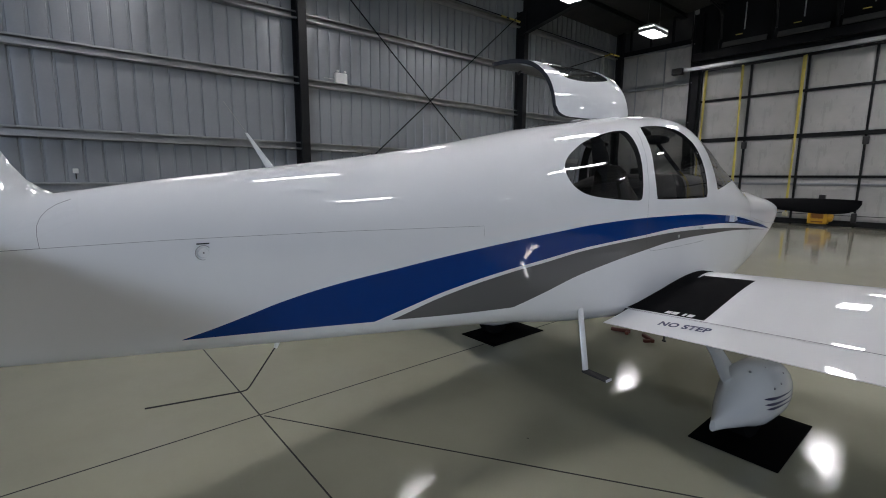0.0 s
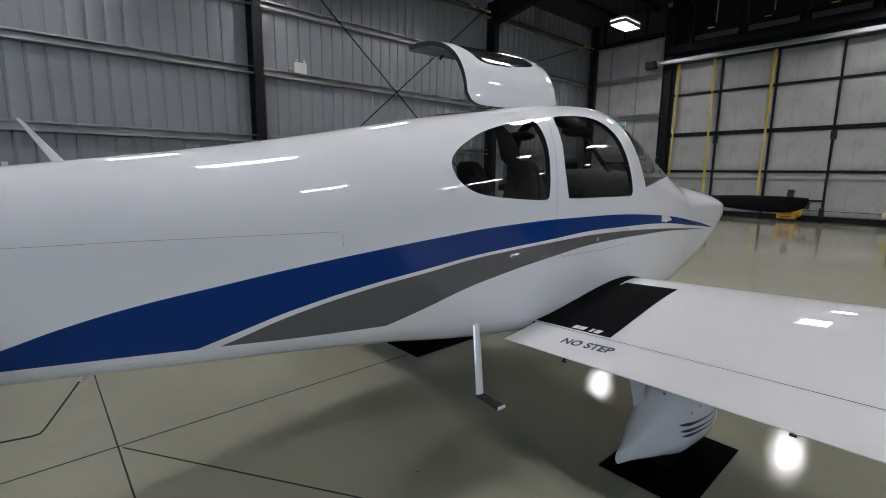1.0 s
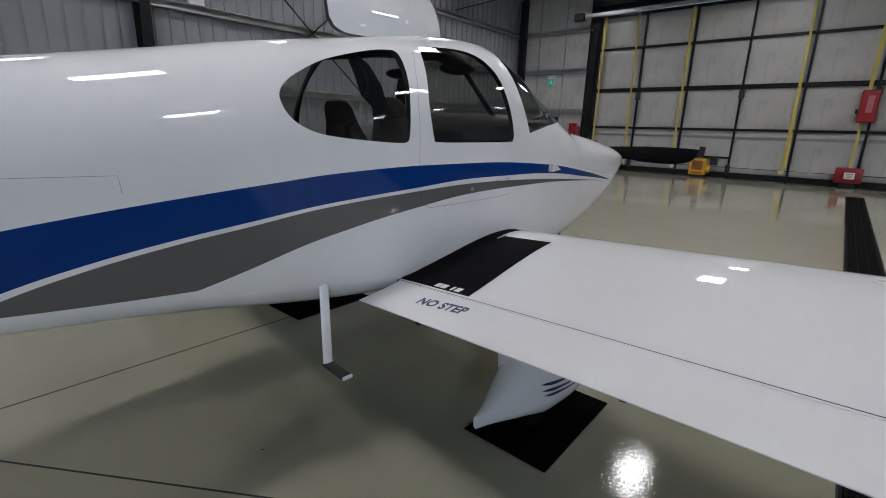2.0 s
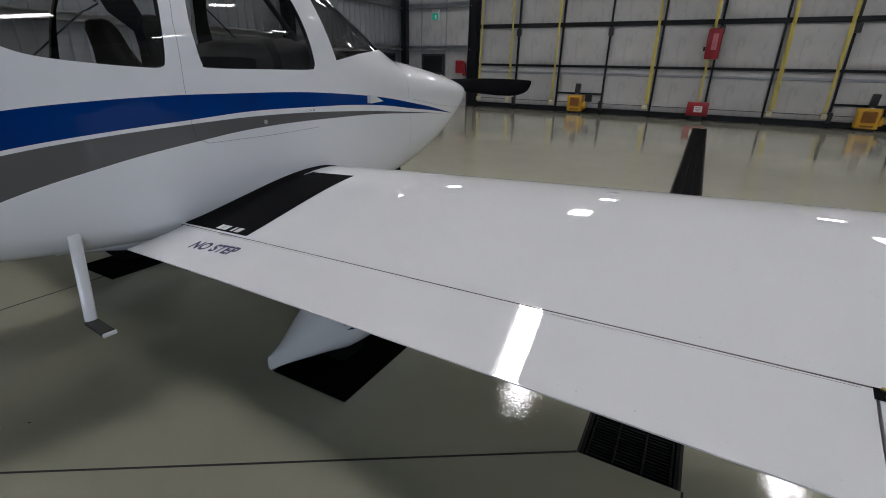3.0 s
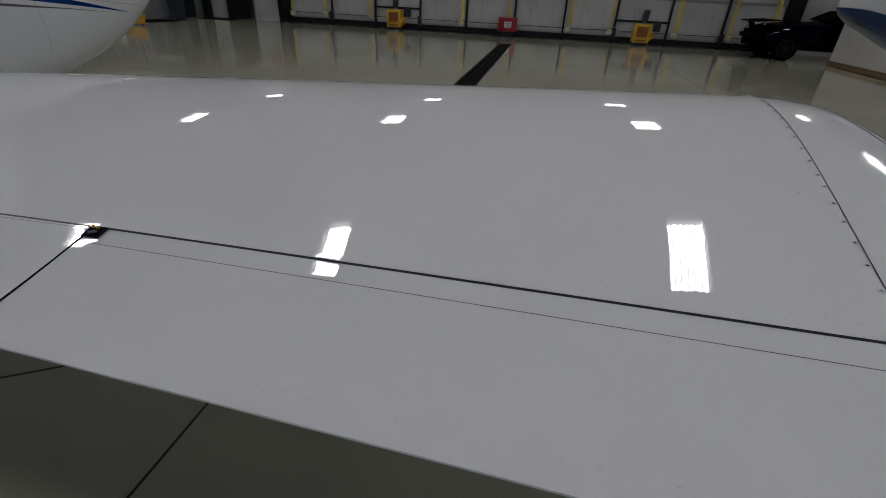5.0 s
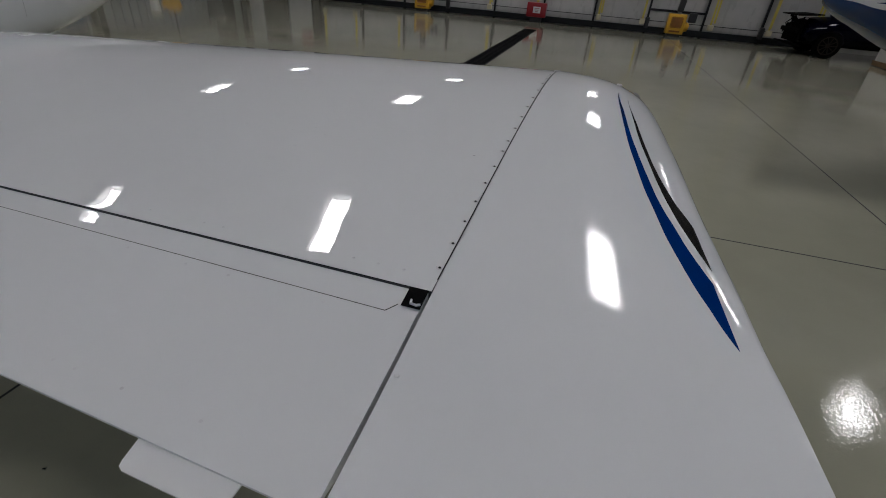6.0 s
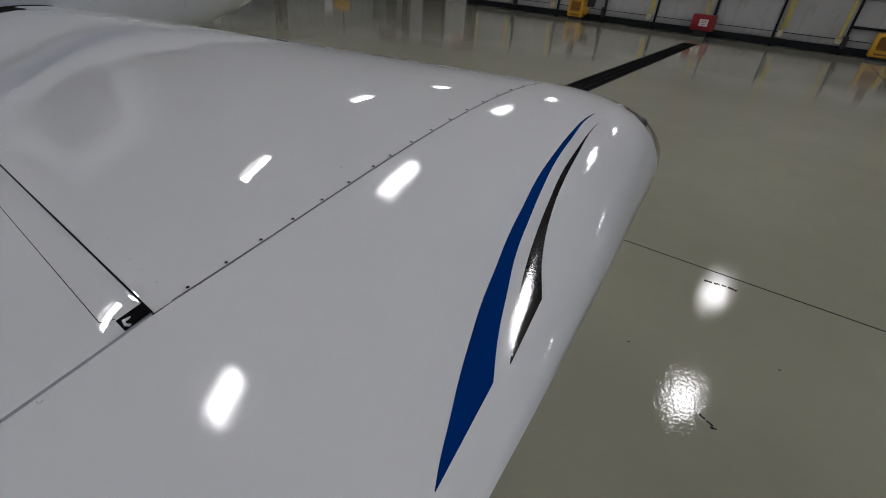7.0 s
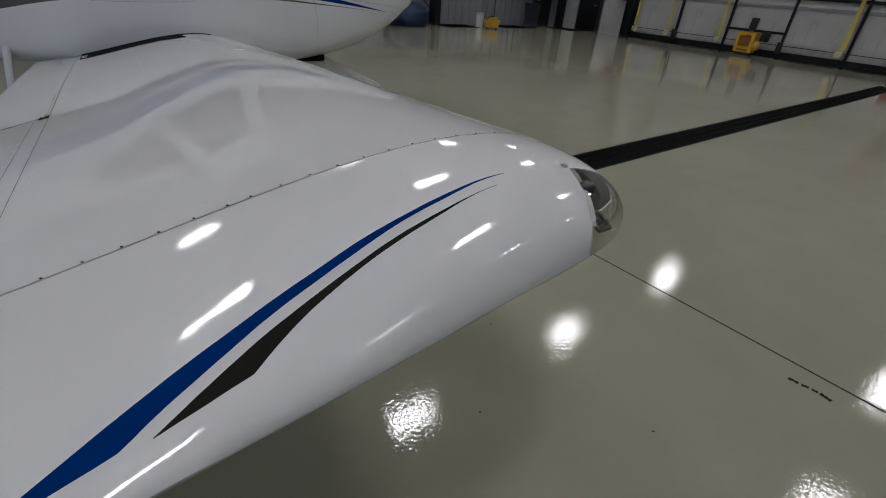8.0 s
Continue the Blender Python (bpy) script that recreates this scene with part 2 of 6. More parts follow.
def floor_material():
    """Polished beige-grey epoxy over concrete: cloudy tone, faint scuffs, roller texture that breaks up reflections."""
    m, nt, b = nodes_of("epoxy_floor")
    clouds, mid = noise_of(nt, 0.35, 5, 0.6), noise_of(nt, 2.4, 5, 0.65)
    col = mixed(nt, ramp(nt, clouds, 0.3, 0.7), (0.304, 0.300, 0.229), (0.359, 0.353, 0.272))
    col = mixed(nt, ramp(nt, mid, 0.45, 0.8, 0, 0.35), col, (0.265, 0.262, 0.203))
    nt.links.new(col, b.inputs["Base Color"])
    nt.links.new(ramp(nt, mid, 0.3, 0.7, 0.006, 0.018), b.inputs["Roughness"])
    b.inputs["IOR"].default_value = 1.40
    fine = noise_of(nt, 64, 2, 0.5)
    bumped(nt, b, fine, 0.5, 0.00095)
    return m


def wrapped_panel():
    """White vinyl over insulation in the hangar door: slack, puckered at the edges."""
    m, nt, b = nodes_of("white_vinyl_insulation")
    broad, folds = noise_of(nt, 1.1, 4, 0.6), noise_of(nt, 5, 3, 0.5, stretch=(1, 1, 0.3))
    col = mixed(nt, ramp(nt, broad, 0.3, 0.7), (0.375, 0.375, 0.37), (0.46, 0.456, 0.445))
    nt.links.new(col, b.inputs["Base Color"])
    nt.links.new(ramp(nt, folds, 0.3, 0.7, 0.22, 0.40), b.inputs["Roughness"])
    bumped(nt, b, folds, 0.28, 0.03)
    return m


M_FLOOR = floor_material()
M_VINYL = wrapped_panel()


# ---------- building helpers ----------
def part(name, bm, material, parent=None, label="", smooth=40.0):
    """Links a bmesh as one mesh object, smooth but for edges sharper than the angle."""
    limit = radians(smooth)
    bmesh.ops.recalc_face_normals(bm, faces=bm.faces)
    for f in bm.faces:
        f.smooth = smooth > 0
    for e in bm.edges:
        e.smooth = len(e.link_faces) == 2 and e.calc_face_angle(0) < limit
    me = bpy.data.meshes.new(name)
    bm.to_mesh(me)
    bm.free()
    for mt in material if isinstance(material, (list, tuple)) else [material]:
        me.materials.append(mt)
    ob = new(name, me)
    ob.parent = parent
    if label:
        tagged(ob, label)
    return ob


def thing(name, place=None, label="", category="", group="", kind=""):
    ob = new(name)
    if place is not None:
        ob.matrix_basis = place
    ob.empty_display_size = 0.2
    return tagged(ob, label, category, group, kind)


def box(bm, c, s, bevel=0.0, turn=None, segs=1):
    """A box of full sizes s about c, with bevelled edges, turned by the matrix turn about its middle."""
    m = Matrix.Translation(c) @ (turn.to_4x4() if turn else Matrix()) @ Matrix.Diagonal((*s, 1))
    made = bmesh.ops.create_cube(bm, size=1, matrix=m)["verts"]
    if bevel:
        edges = list({e for v in made for e in v.link_edges})
        bmesh.ops.bevel(bm, geom=edges, offset=bevel, segments=segs, affect="EDGES", profile=0.6)
    return bm


def boxed(c, s, bevel=0.0, turn=None, segs=1):
    return box(bmesh.new(), c, s, bevel, turn, segs)


def tube(bm, path, radii, sides=10, flat=1.0):
    """A tube along a path of points, with a radius at each (or one), closed at both ends."""
    path = [Vector(p) for p in path]
    radii = list(radii) if isinstance(radii, (list, tuple)) else [radii] * len(path)
    rings = []
    side = None
    for i, p in enumerate(path):
        d = (path[min(i + 1, len(path) - 1)] - path[max(i - 1, 0)]).normalized()
        side = d.orthogonal().normalized() if side is None else (side - d * side.dot(d)).normalized()
        up = d.cross(side)
        rings.append([bm.verts.new(p + (side * math.cos(a) + up * math.sin(a) * flat) * radii[i])
                      for a in [2 * math.pi * k / sides for k in range(sides)]])
    skin(bm, rings)
    return bm


def skin(bm, rings, closed=True, caps=True):
    for a, b in zip(rings, rings[1:]):
        n = len(a)
        for k in range(n if closed else n - 1):
            bm.faces.new((a[k], a[(k + 1) % n], b[(k + 1) % n], b[k]))
    if caps and closed:
        bm.faces.new(rings[0])
        bm.faces.new(rings[-1])
    return bm


def eased(rows):
    """A smooth curve through rows of (x, y), without overshoot."""
    xs, ys = [r[0] for r in rows], [r[1] for r in rows]
    n = len(xs)
    d = [(ys[i + 1] - ys[i]) / (xs[i + 1] - xs[i]) for i in range(n - 1)]
    t = [d[0]] + [0 if d[i - 1] * d[i] <= 0 else 2 * d[i - 1] * d[i] / (d[i - 1] + d[i]) for i in range(1, n - 1)] + [d[-1]]

    def f(x):
        x = min(max(x, xs[0]), xs[-1])
        i = min(max(sum(1 for v in xs if v <= x) - 1, 0), n - 2)
        h = xs[i + 1] - xs[i]
        u = (x - xs[i]) / h
        return ((1 + 2 * u) * (1 - u) ** 2 * ys[i] + u * (1 - u) ** 2 * h * t[i]
                + u * u * (3 - 2 * u) * ys[i + 1] + u * u * (u - 1) * h * t[i + 1])
    return f


def carved(bm, material, cutters):
    """The bmesh with other closed bmeshes cut away, rows of (bmesh, material). Returns a new bmesh and its material list."""
    def temp(b, mt):
        bmesh.ops.recalc_face_normals(b, faces=b.faces)
        me = bpy.data.meshes.new("temp")
        b.to_mesh(me)
        b.free()
        for one in mt if isinstance(mt, (list, tuple)) else [mt]:
            me.materials.append(one)
        return new("temp", me)
    body = temp(bm, material)
    tools = [temp(*c) for c in cutters]
    for tl in tools:
        md = body.modifiers.new("cut", "BOOLEAN")
        md.object, md.operation, md.solver = tl, "DIFFERENCE", "EXACT"
        md.material_mode = "TRANSFER"
    bpy.context.view_layer.update()
    me = bpy.data.meshes.new_from_object(body.evaluated_get(bpy.context.evaluated_depsgraph_get()))
    mats = list(me.materials)
    out = bmesh.new()
    out.from_mesh(me)
    for o in [body, *tools]:
        old = o.data
        bpy.data.objects.remove(o)
        bpy.data.meshes.remove(old)
    bpy.data.meshes.remove(me)
    return out, mats


# ---------- hangar: floor ----------
LEFT, RIGHT, BACK, DOOR, EAVE = -12.0, 15.0, -20.8, 21.0, 8.3
TR_X0, TR_X1, TR_Y0, TR_Y1 = 0.745, 1.135, 3.08, 17.98


def build_floor():
    bm = bmesh.new()
    for x0, x1, y0, y1 in ((LEFT - 1, TR_X0, BACK - 1, DOOR + 1), (TR_X1, RIGHT + 1, BACK - 1, DOOR + 1),
                           (TR_X0, TR_X1, BACK - 1, TR_Y0), (TR_X0, TR_X1, TR_Y1, DOOR + 1)):
        box(bm, ((x0 + x1) / 2, (y0 + y1) / 2, -0.075), (x1 - x0, y1 - y0, 0.15))
    ob = part("floor", bm, M_FLOOR, smooth=0)
    tagged(ob, "polished beige-grey epoxy concrete floor", "floor", kind="structure")
    # saw-cut joints
    for a, b in (((-2.65, BACK), (-2.65, 5.5)), ((LEFT, 0.89), (-2.65, 0.89)), ((-2.65, 0.89), (-1.5, 0.89)),
                 ((-2.62, 0.91), (TR_X0, TR_Y0)), ((1.14, TR_Y0), (1.14, BACK)), ((TR_X1, 4.968), (RIGHT, 4.968)), ((5.12, BACK), (5.12, DOOR))):
        a, b = Vector((*a, 0)), Vector((*b, 0))
        d = b - a
        turn = Matrix.Rotation(math.atan2(d.y, d.x), 3, "Z")
        j = boxed(((a.x + b.x) / 2, (a.y + b.y) / 2, -0.0005), (d.length, 0.009, 0.004), turn=turn)
        part("joint", j, M_JOINT, ob)


def build_drain():
    drain = thing("trench_drain", pose((TR_X0 + TR_X1) / 2, TR_Y0, 0), "long black cast-iron trench drain let into the floor", "drain", kind="structure")
    w, ln = TR_X1 - TR_X0, TR_Y1 - TR_Y0
    bm = bmesh.new()
    box(bm, (-w / 2 + 0.004, ln / 2, -0.1), (0.012, ln, 0.19))
    box(bm, (w / 2 - 0.004, ln / 2, -0.1), (0.012, ln, 0.19))
    box(bm, (0, ln / 2, -0.2), (w, ln, 0.02))
    part("channel", bm, M_TRENCH, drain)
    n = 30
    step = ln / n
    bm = bmesh.new()
    for x in (-0.178, -0.158, -0.055, 0.055, 0.158, 0.178):
        box(bm, (x, step / 2, -0.014), (0.007 if abs(x) < 0.17 else 0.014, step - 0.004, 0.022))
    k = 26
    for i in range(k):
        y = step * (i + 0.5) / k
        box(bm, (0, y, -0.017), (0.34, 0.006, 0.018))
    first = part("grate", bm, M_GRATE, drain, smooth=0)
    for i in range(1, n):
        g = new("grate", first.data)
        g.parent, g.location = drain, (0, step * i, 0)


# ---------- hangar: walls, columns, roof ----------
def ribbed_sheet(length, height, rib=0.33, depth=0.032):
    """A ribbed liner sheet in the xz plane, from 0 to length; narrow grooves run up between flat pans."""
    bm = bmesh.new()
    xs = []
    x = 0.20
    xs = [(0, 0)]
    while x < length:
        xs += [(x, 0), (x + 0.008, depth), (x + 0.026, depth), (x + 0.034, 0), (x + 0.12, -0.004), (x + 0.23, -0.004)]
        x += rib
    xs = [p for p in xs if p[0] <= length] + [(length, 0)]
    low = [bm.verts.new((px, py, 0)) for px, py in xs]
    high = [bm.verts.new((px, py, height)) for px, py in xs]
    for i in range(len(xs) - 1):
        bm.faces.new((low[i], low[i + 1], high[i + 1], high[i]))
    back = [bm.verts.new((px, 0.05, pz)) for px, pz in ((0, 0), (length, 0), (length, height), (0, height))]
    bm.faces.new(back)
    return bm


def girt(name, length, parent, place):
    """A galvanised channel with lips, along x, its web towards -y."""
    bm = bmesh.new()
    prof = [(0, 0), (-0.19, 0), (-0.19, 0.045), (-0.183, 0.045), (-0.183, 0.007), (-0.007, 0.007), (-0.007, 0.19), (-0.15, 0.19), (-0.15, 0.16),
            (-0.157, 0.16), (-0.157, 0.197), (0, 0.197)]
    rings = [[bm.verts.new((x, y, z)) for y, z in prof] for x in (0, length)]
    skin(bm, rings)
    ob = part(name, bm, M_GALV, parent, smooth=20)
    ob.matrix_basis = place
    return ob


def i_column(height, depth=0.42, flange=0.22):
    bm = bmesh.new()
    box(bm, (depth / 2 - 0.008, 0, height / 2), (0.016, flange, height), 0.003)
    box(bm, (-depth / 2 + 0.008, 0, height / 2), (0.016, flange, height), 0.003)
    box(bm, (0, 0, height / 2), (depth - 0.034, 0.012, height))
    return bm


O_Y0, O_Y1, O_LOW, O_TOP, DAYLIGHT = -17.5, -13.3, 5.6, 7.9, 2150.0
GIRTS = (1.22, 2.30, 3.98, 5.60, 7.15)
FRAMES = (-20.8, -12.15, -3.5, 5.17, 13.85)


WALLS = []


def build_walls():
    ln = DOOR - BACK
    w = part("wall_west", boxed((ln / 2, 0.075, EAVE / 2 + 0.6), (ln, 0.09, EAVE + 1.2)), M_LINER, smooth=0)
    w.matrix_basis = pose(LEFT, BACK, 0, 0, 0, 90)
    tagged(w, "ribbed pale grey metal liner wall with galvanised girts", "wall", kind="structure")
    for z in GIRTS:
        g = girt("girt", ln, w, Matrix())
        g.matrix_basis = pose(0, -0.036, z)
    WALLS.append(w)
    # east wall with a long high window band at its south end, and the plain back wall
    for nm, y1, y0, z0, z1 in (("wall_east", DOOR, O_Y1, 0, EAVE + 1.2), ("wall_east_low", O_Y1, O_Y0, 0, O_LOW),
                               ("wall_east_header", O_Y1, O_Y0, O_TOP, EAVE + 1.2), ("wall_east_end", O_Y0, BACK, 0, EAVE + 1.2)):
        e = part(nm, ribbed_sheet(y1 - y0, z1 - z0), M_LINER, smooth=25)
        e.matrix_basis = pose(RIGHT, y1, z0, 0, 0, -90)
        tagged(e, "ribbed pale grey metal liner wall", "wall", kind="structure")
        for z in GIRTS:
            if z0 < z < z1 - 0.3:
                girt("girt", y1 - y0, e, pose(0, -0.036, z - z0))
    s = part("wall_south", ribbed_sheet(RIGHT - LEFT, EAVE + 1.2), M_LINER, smooth=25)
    s.matrix_basis = pose(RIGHT, BACK, 0, 0, 0, 180)
    tagged(s, "ribbed pale grey metal liner wall", "wall", kind="structure")
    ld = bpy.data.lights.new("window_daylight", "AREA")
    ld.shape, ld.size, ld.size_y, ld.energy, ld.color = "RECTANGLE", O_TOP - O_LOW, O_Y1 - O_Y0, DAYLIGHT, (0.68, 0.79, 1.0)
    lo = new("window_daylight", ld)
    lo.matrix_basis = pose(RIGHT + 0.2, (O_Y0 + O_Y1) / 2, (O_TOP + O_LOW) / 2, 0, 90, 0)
    for y in FRAMES:
        for x, lean in ((LEFT + 0.33, 1), (RIGHT - 0.33, -1)):
            c = part("column", i_column(EAVE - 0.6), M_COLUMN, smooth=20)
            c.location = (x, y, 0)
            tagged(c, "black steel wide-flange column against the wall", "column", "hangar columns", "structure")
            # sloping rafter with a deep haunch
            bm = bmesh.new()
            reach = (RIGHT - LEFT) / 2 - 0.3
            for t0, t1, off in ((0, 1, 0),):
                pts = [(0, EAVE - 1.45, EAVE - 0.25), (0.35, EAVE - 1.38, EAVE - 0.2), (4.2, EAVE - 0.62, EAVE + 0.18), (reach, EAVE + 0.25, EAVE + 1.0)]
                for low in (0, 1):
                    rings = [[bm.verts.new((lean * px, yy, (a if low == 0 else b) + dz)) for yy, dz in ((-0.12, 0), (0.12, 0), (0.12, 0.018), (-0.12, 0.018))]
                             for px, a, b in pts]
                    skin(bm, rings)
                rings = [[bm.verts.new((lean * px, yy, zz)) for yy, zz in ((-0.007, a), (0.007, a), (0.007, b), (-0.007, b))] for px, a, b in pts]
                skin(bm, rings)
            r = part("rafter", bm, M_COLUMN, c, smooth=20)
    # X bracing between two frames on the west wall
    a, b = FRAMES[3] + 0.15, FRAMES[4] - 0.15
    for z0, z1 in ((0.5, 7.55), (7.55, 0.5)):
        bm = tube(bmesh.new(), [(LEFT + 0.30, a, z0), (LEFT + 0.30, b, z1)], 0.019, 8)
        tagged(part("brace_rod", bm, M_COLUMN), "thin black steel bracing rod across the wall bay", "brace rod", "bracing rods", "structure")


    # roof-line brace rods with yellow tags in the bay next to the door wall
    rods = (((-11.68, 14.0, 7.27), (-11.68, 20.75, 7.27)), ((-11.68, 15.9, 5.85), (-11.68, 20.0, 7.24)), ((-11.68, 5.3, 7.30), (-11.68, 13.7, 7.30)))
    for a, b in rods:
        a, b = Vector(a), Vector(b)
        rod = part("roof_brace_rod", tube(bmesh.new(), [a, b], 0.02, 8), M_COLUMN)
        tagged(rod, "black steel brace rod with yellow tags under the eave", "brace rod", "bracing rods", "structure")
        for f in (0.88, 0.93, 0.97):
            part("tag", tube(bmesh.new(), [a.lerp(b, f), a.lerp(b, f + 0.03)], 0.032, 8), M_YELLOW, rod)


def build_roof():
    mid = (LEFT + RIGHT) / 2
    bm = bmesh.new()
    n = 40
    for sgn in (-1, 1):
        rows = []
        for i in range(n + 1):
            y = BACK + (DOOR - BACK) * i / n
            rows.append([bm.verts.new((mid + sgn * (RIGHT - LEFT + 0.4) / 2 * k / 12, y, EAVE + 1.3 - 1.25 * k / 12 - 0.05 * abs(math.sin(math.pi * k * 1.5))))
                         for k in range(13)])
        skin(bm, rows, closed=False)
    r = part("ceiling", bm, M_ROOF)
    r.modifiers.new("thick", "SOLIDIFY").thickness = 0.12
    tagged(r, "dark insulated metal roof", "ceiling", kind="structure")
    for sgn in (-1, 1):
        for k in range(1, 9):
            f = k / 9
            x, z = mid + sgn * (RIGHT - LEFT) / 2 * f, EAVE + 1.3 - 1.25 * f - 0.34
            g = girt("purlin", DOOR - BACK, r, pose(x, BACK, z, 0, 0, 90))
            g.data.materials[0] = M_COLUMN


def build_lamps():
    first = None
    for x in (-8.45, -2.1, 4.15, 10.6):
        for y in (17.4, 12.0, 6.7, 1.4):
            if (x, y) == (10.6, 1.4):
                continue
            if first is None:
                lamp = thing("ceiling_light", pose(x, y, 7.0), "white LED high-bay panel hung from the roof on wires", "ceiling light", "high-bay lights")
                bm = bmesh.new()
                box(bm, (0, 0, 0.06), (0.58, 1.12, 0.07), 0.01)
                box(bm, (0, 0, 0.12), (0.30, 0.9, 0.06), 0.01)
                part("housing", bm, M_RIMGREY, lamp)
                for k in range(6):
                    part("tube", boxed((-0.235 + 0.094 * k, 0, 0.018), (0.074, 1.10, 0.014), 0.003), M_LAMP, lamp, "glowing white light strip")
                # lips added to block low-angle light, which keeps upper walls darker
                for k in (-0.562, 0.562):
                    part("end_lip", boxed((0, k, -0.055), (0.58, 0.006, 0.14)), M_RIMGREY, lamp)
                for s in (-0.285, 0.285):
                    part("side_lip", boxed((s, 0, -0.055), (0.006, 1.118, 0.14)), M_RIMGREY, lamp)
                for sy in (-0.45, 0.45):
                    part("wire", tube(bmesh.new(), [(0, sy, 0.14), (0, sy * 0.8, 2.55)], 0.004, 6), M_STEEL, lamp)
                first = lamp
            else:
                copy_thing(first, pose(x, y, 7.0))


# ---------- hangar: door wall ----------
D_X0, D_X1, D_TOP = -8.02, 9.88, 6.10
MULL = [0.93 + 1.79 * k for k in range(-5, 6)]
RAILS = (0.12, 1.74, 3.21, 4.80, 6.05)


def pillow(w, h):
    """A slack wrapped panel in the xz plane about its middle, bulging towards -y."""
    bm = bmesh.new()
    nx, nz = 14, 12
    rows = []
    for j in range(nz + 1):
        v = j / nz
        row = []
        for i in range(nx + 1):
            u = i / nx
            e = min(u, 1 - u, v, 1 - v)
            y = -0.045 * min(1, e / 0.12) ** 0.6 + 0.012 * noise.noise((u * 3.1, v * 2.7, w * 5 + h))
            row.append(bm.verts.new(((u - 0.5) * w, y, (v - 0.5) * h)))
        rows.append(row)
    skin(bm, rows, closed=False)
    return bm


def build_door():
    door = thing("door_1", pose(0, DOOR, 0), "closed bi-fold hangar door with white wrapped insulation in a black steel frame", "hangar door", kind="structure")
    meshes = {}
    for i in range(len(MULL) - 1):
        for j in range(len(RAILS) - 1):
            w, h = 1.79 - 0.05, RAILS[j + 1] - RAILS[j] - 0.07
            key = (j, i % 3)
            c = (MULL[i] + 0.895, 0.02, (RAILS[j] + RAILS[j + 1]) / 2)
            if key not in meshes:
                ob = part("panel", pillow(w, h), M_VINYL, door)
                meshes[key] = ob.data
            else:
                ob = new("panel", meshes[key])
                ob.parent = door
            ob.location = c
    part("backing", boxed(((D_X0 + D_X1) / 2, 0.09, D_TOP / 2), (D_X1 - D_X0, 0.05, D_TOP)), M_CRATE, door)
    for i, x in enumerate(MULL):
        part("mullion", boxed((x, -0.02, D_TOP / 2), (0.065, 0.10, D_TOP), 0.004), M_COLUMN, door)
        if i % 2 == 1:
            part("latch", boxed((x + 0.03, -0.13, 2.95), (0.16, 0.12, 0.26), 0.01), M_BLACK, door)
            part("latch", boxed((x, -0.12, 0.33), (0.14, 0.14, 0.34), 0.02), M_BLACK, door)
    for z, h in zip(RAILS, (0.20, 0.085, 0.15, 0.085, 0.10)):
        part("rail", boxed(((D_X0 + D_X1) / 2, -0.03, z), (D_X1 - D_X0, 0.11, h), 0.004), M_COLUMN, door)
    # hat channel across the lowest row, and the short rails that carry the two lift motors
    for i in range(len(MULL) - 1):
        part("hat_channel", boxed((MULL[i] + 0.895, -0.035, 1.47), (1.70, 0.05, 0.09), 0.012), M_LINER, door, "grey steel channel")
    for x in (-3.545, 5.405):
        part("motor_rail", boxed((x, -0.04, 0.74), (1.73, 0.08, 0.07), 0.004), M_COLUMN, door)
    part("cable", tube(bmesh.new(), [(D_X0, -0.08, 0.40), (D_X1, -0.08, 0.40)], 0.011, 6), M_COLUMN, door)
    part("header_tube", boxed(((D_X0 + D_X1) / 2 + 0.2, -0.62, 6.06), (D_X1 - D_X0 + 1.4, 0.12, 0.13), 0.01), M_GALV, door, "bare galvanised lift shaft")
    part("gearbox", boxed((D_X0 - 0.75, -0.62, 6.05), (0.42, 0.22, 0.26), 0.02), M_BLACK, door)
    # lift straps with their bottom pulleys
    for i, x in enumerate((-7.83, -6.48, -4.58, -1.03, 0.72, 2.88, 4.35, 6.52, 8.28, 9.5)):
        bm = bmesh.new()
        box(bm, (x, -0.16, 3.2), (0.062, 0.006, 5.6))
        box(bm, (x + 0.035, -0.24, 3.25), (0.062, 0.006, 5.5), turn=Matrix.Rotation(radians(0.9 * (-1) ** i), 3, "Y"))
        part("lift_strap", bm, M_YELLOW, door, "yellow woven lift strap")
        part("pulley_cover", boxed((x, -0.20, 0.36), (0.17, 0.16, 0.17), 0.02), M_CREAM, door)


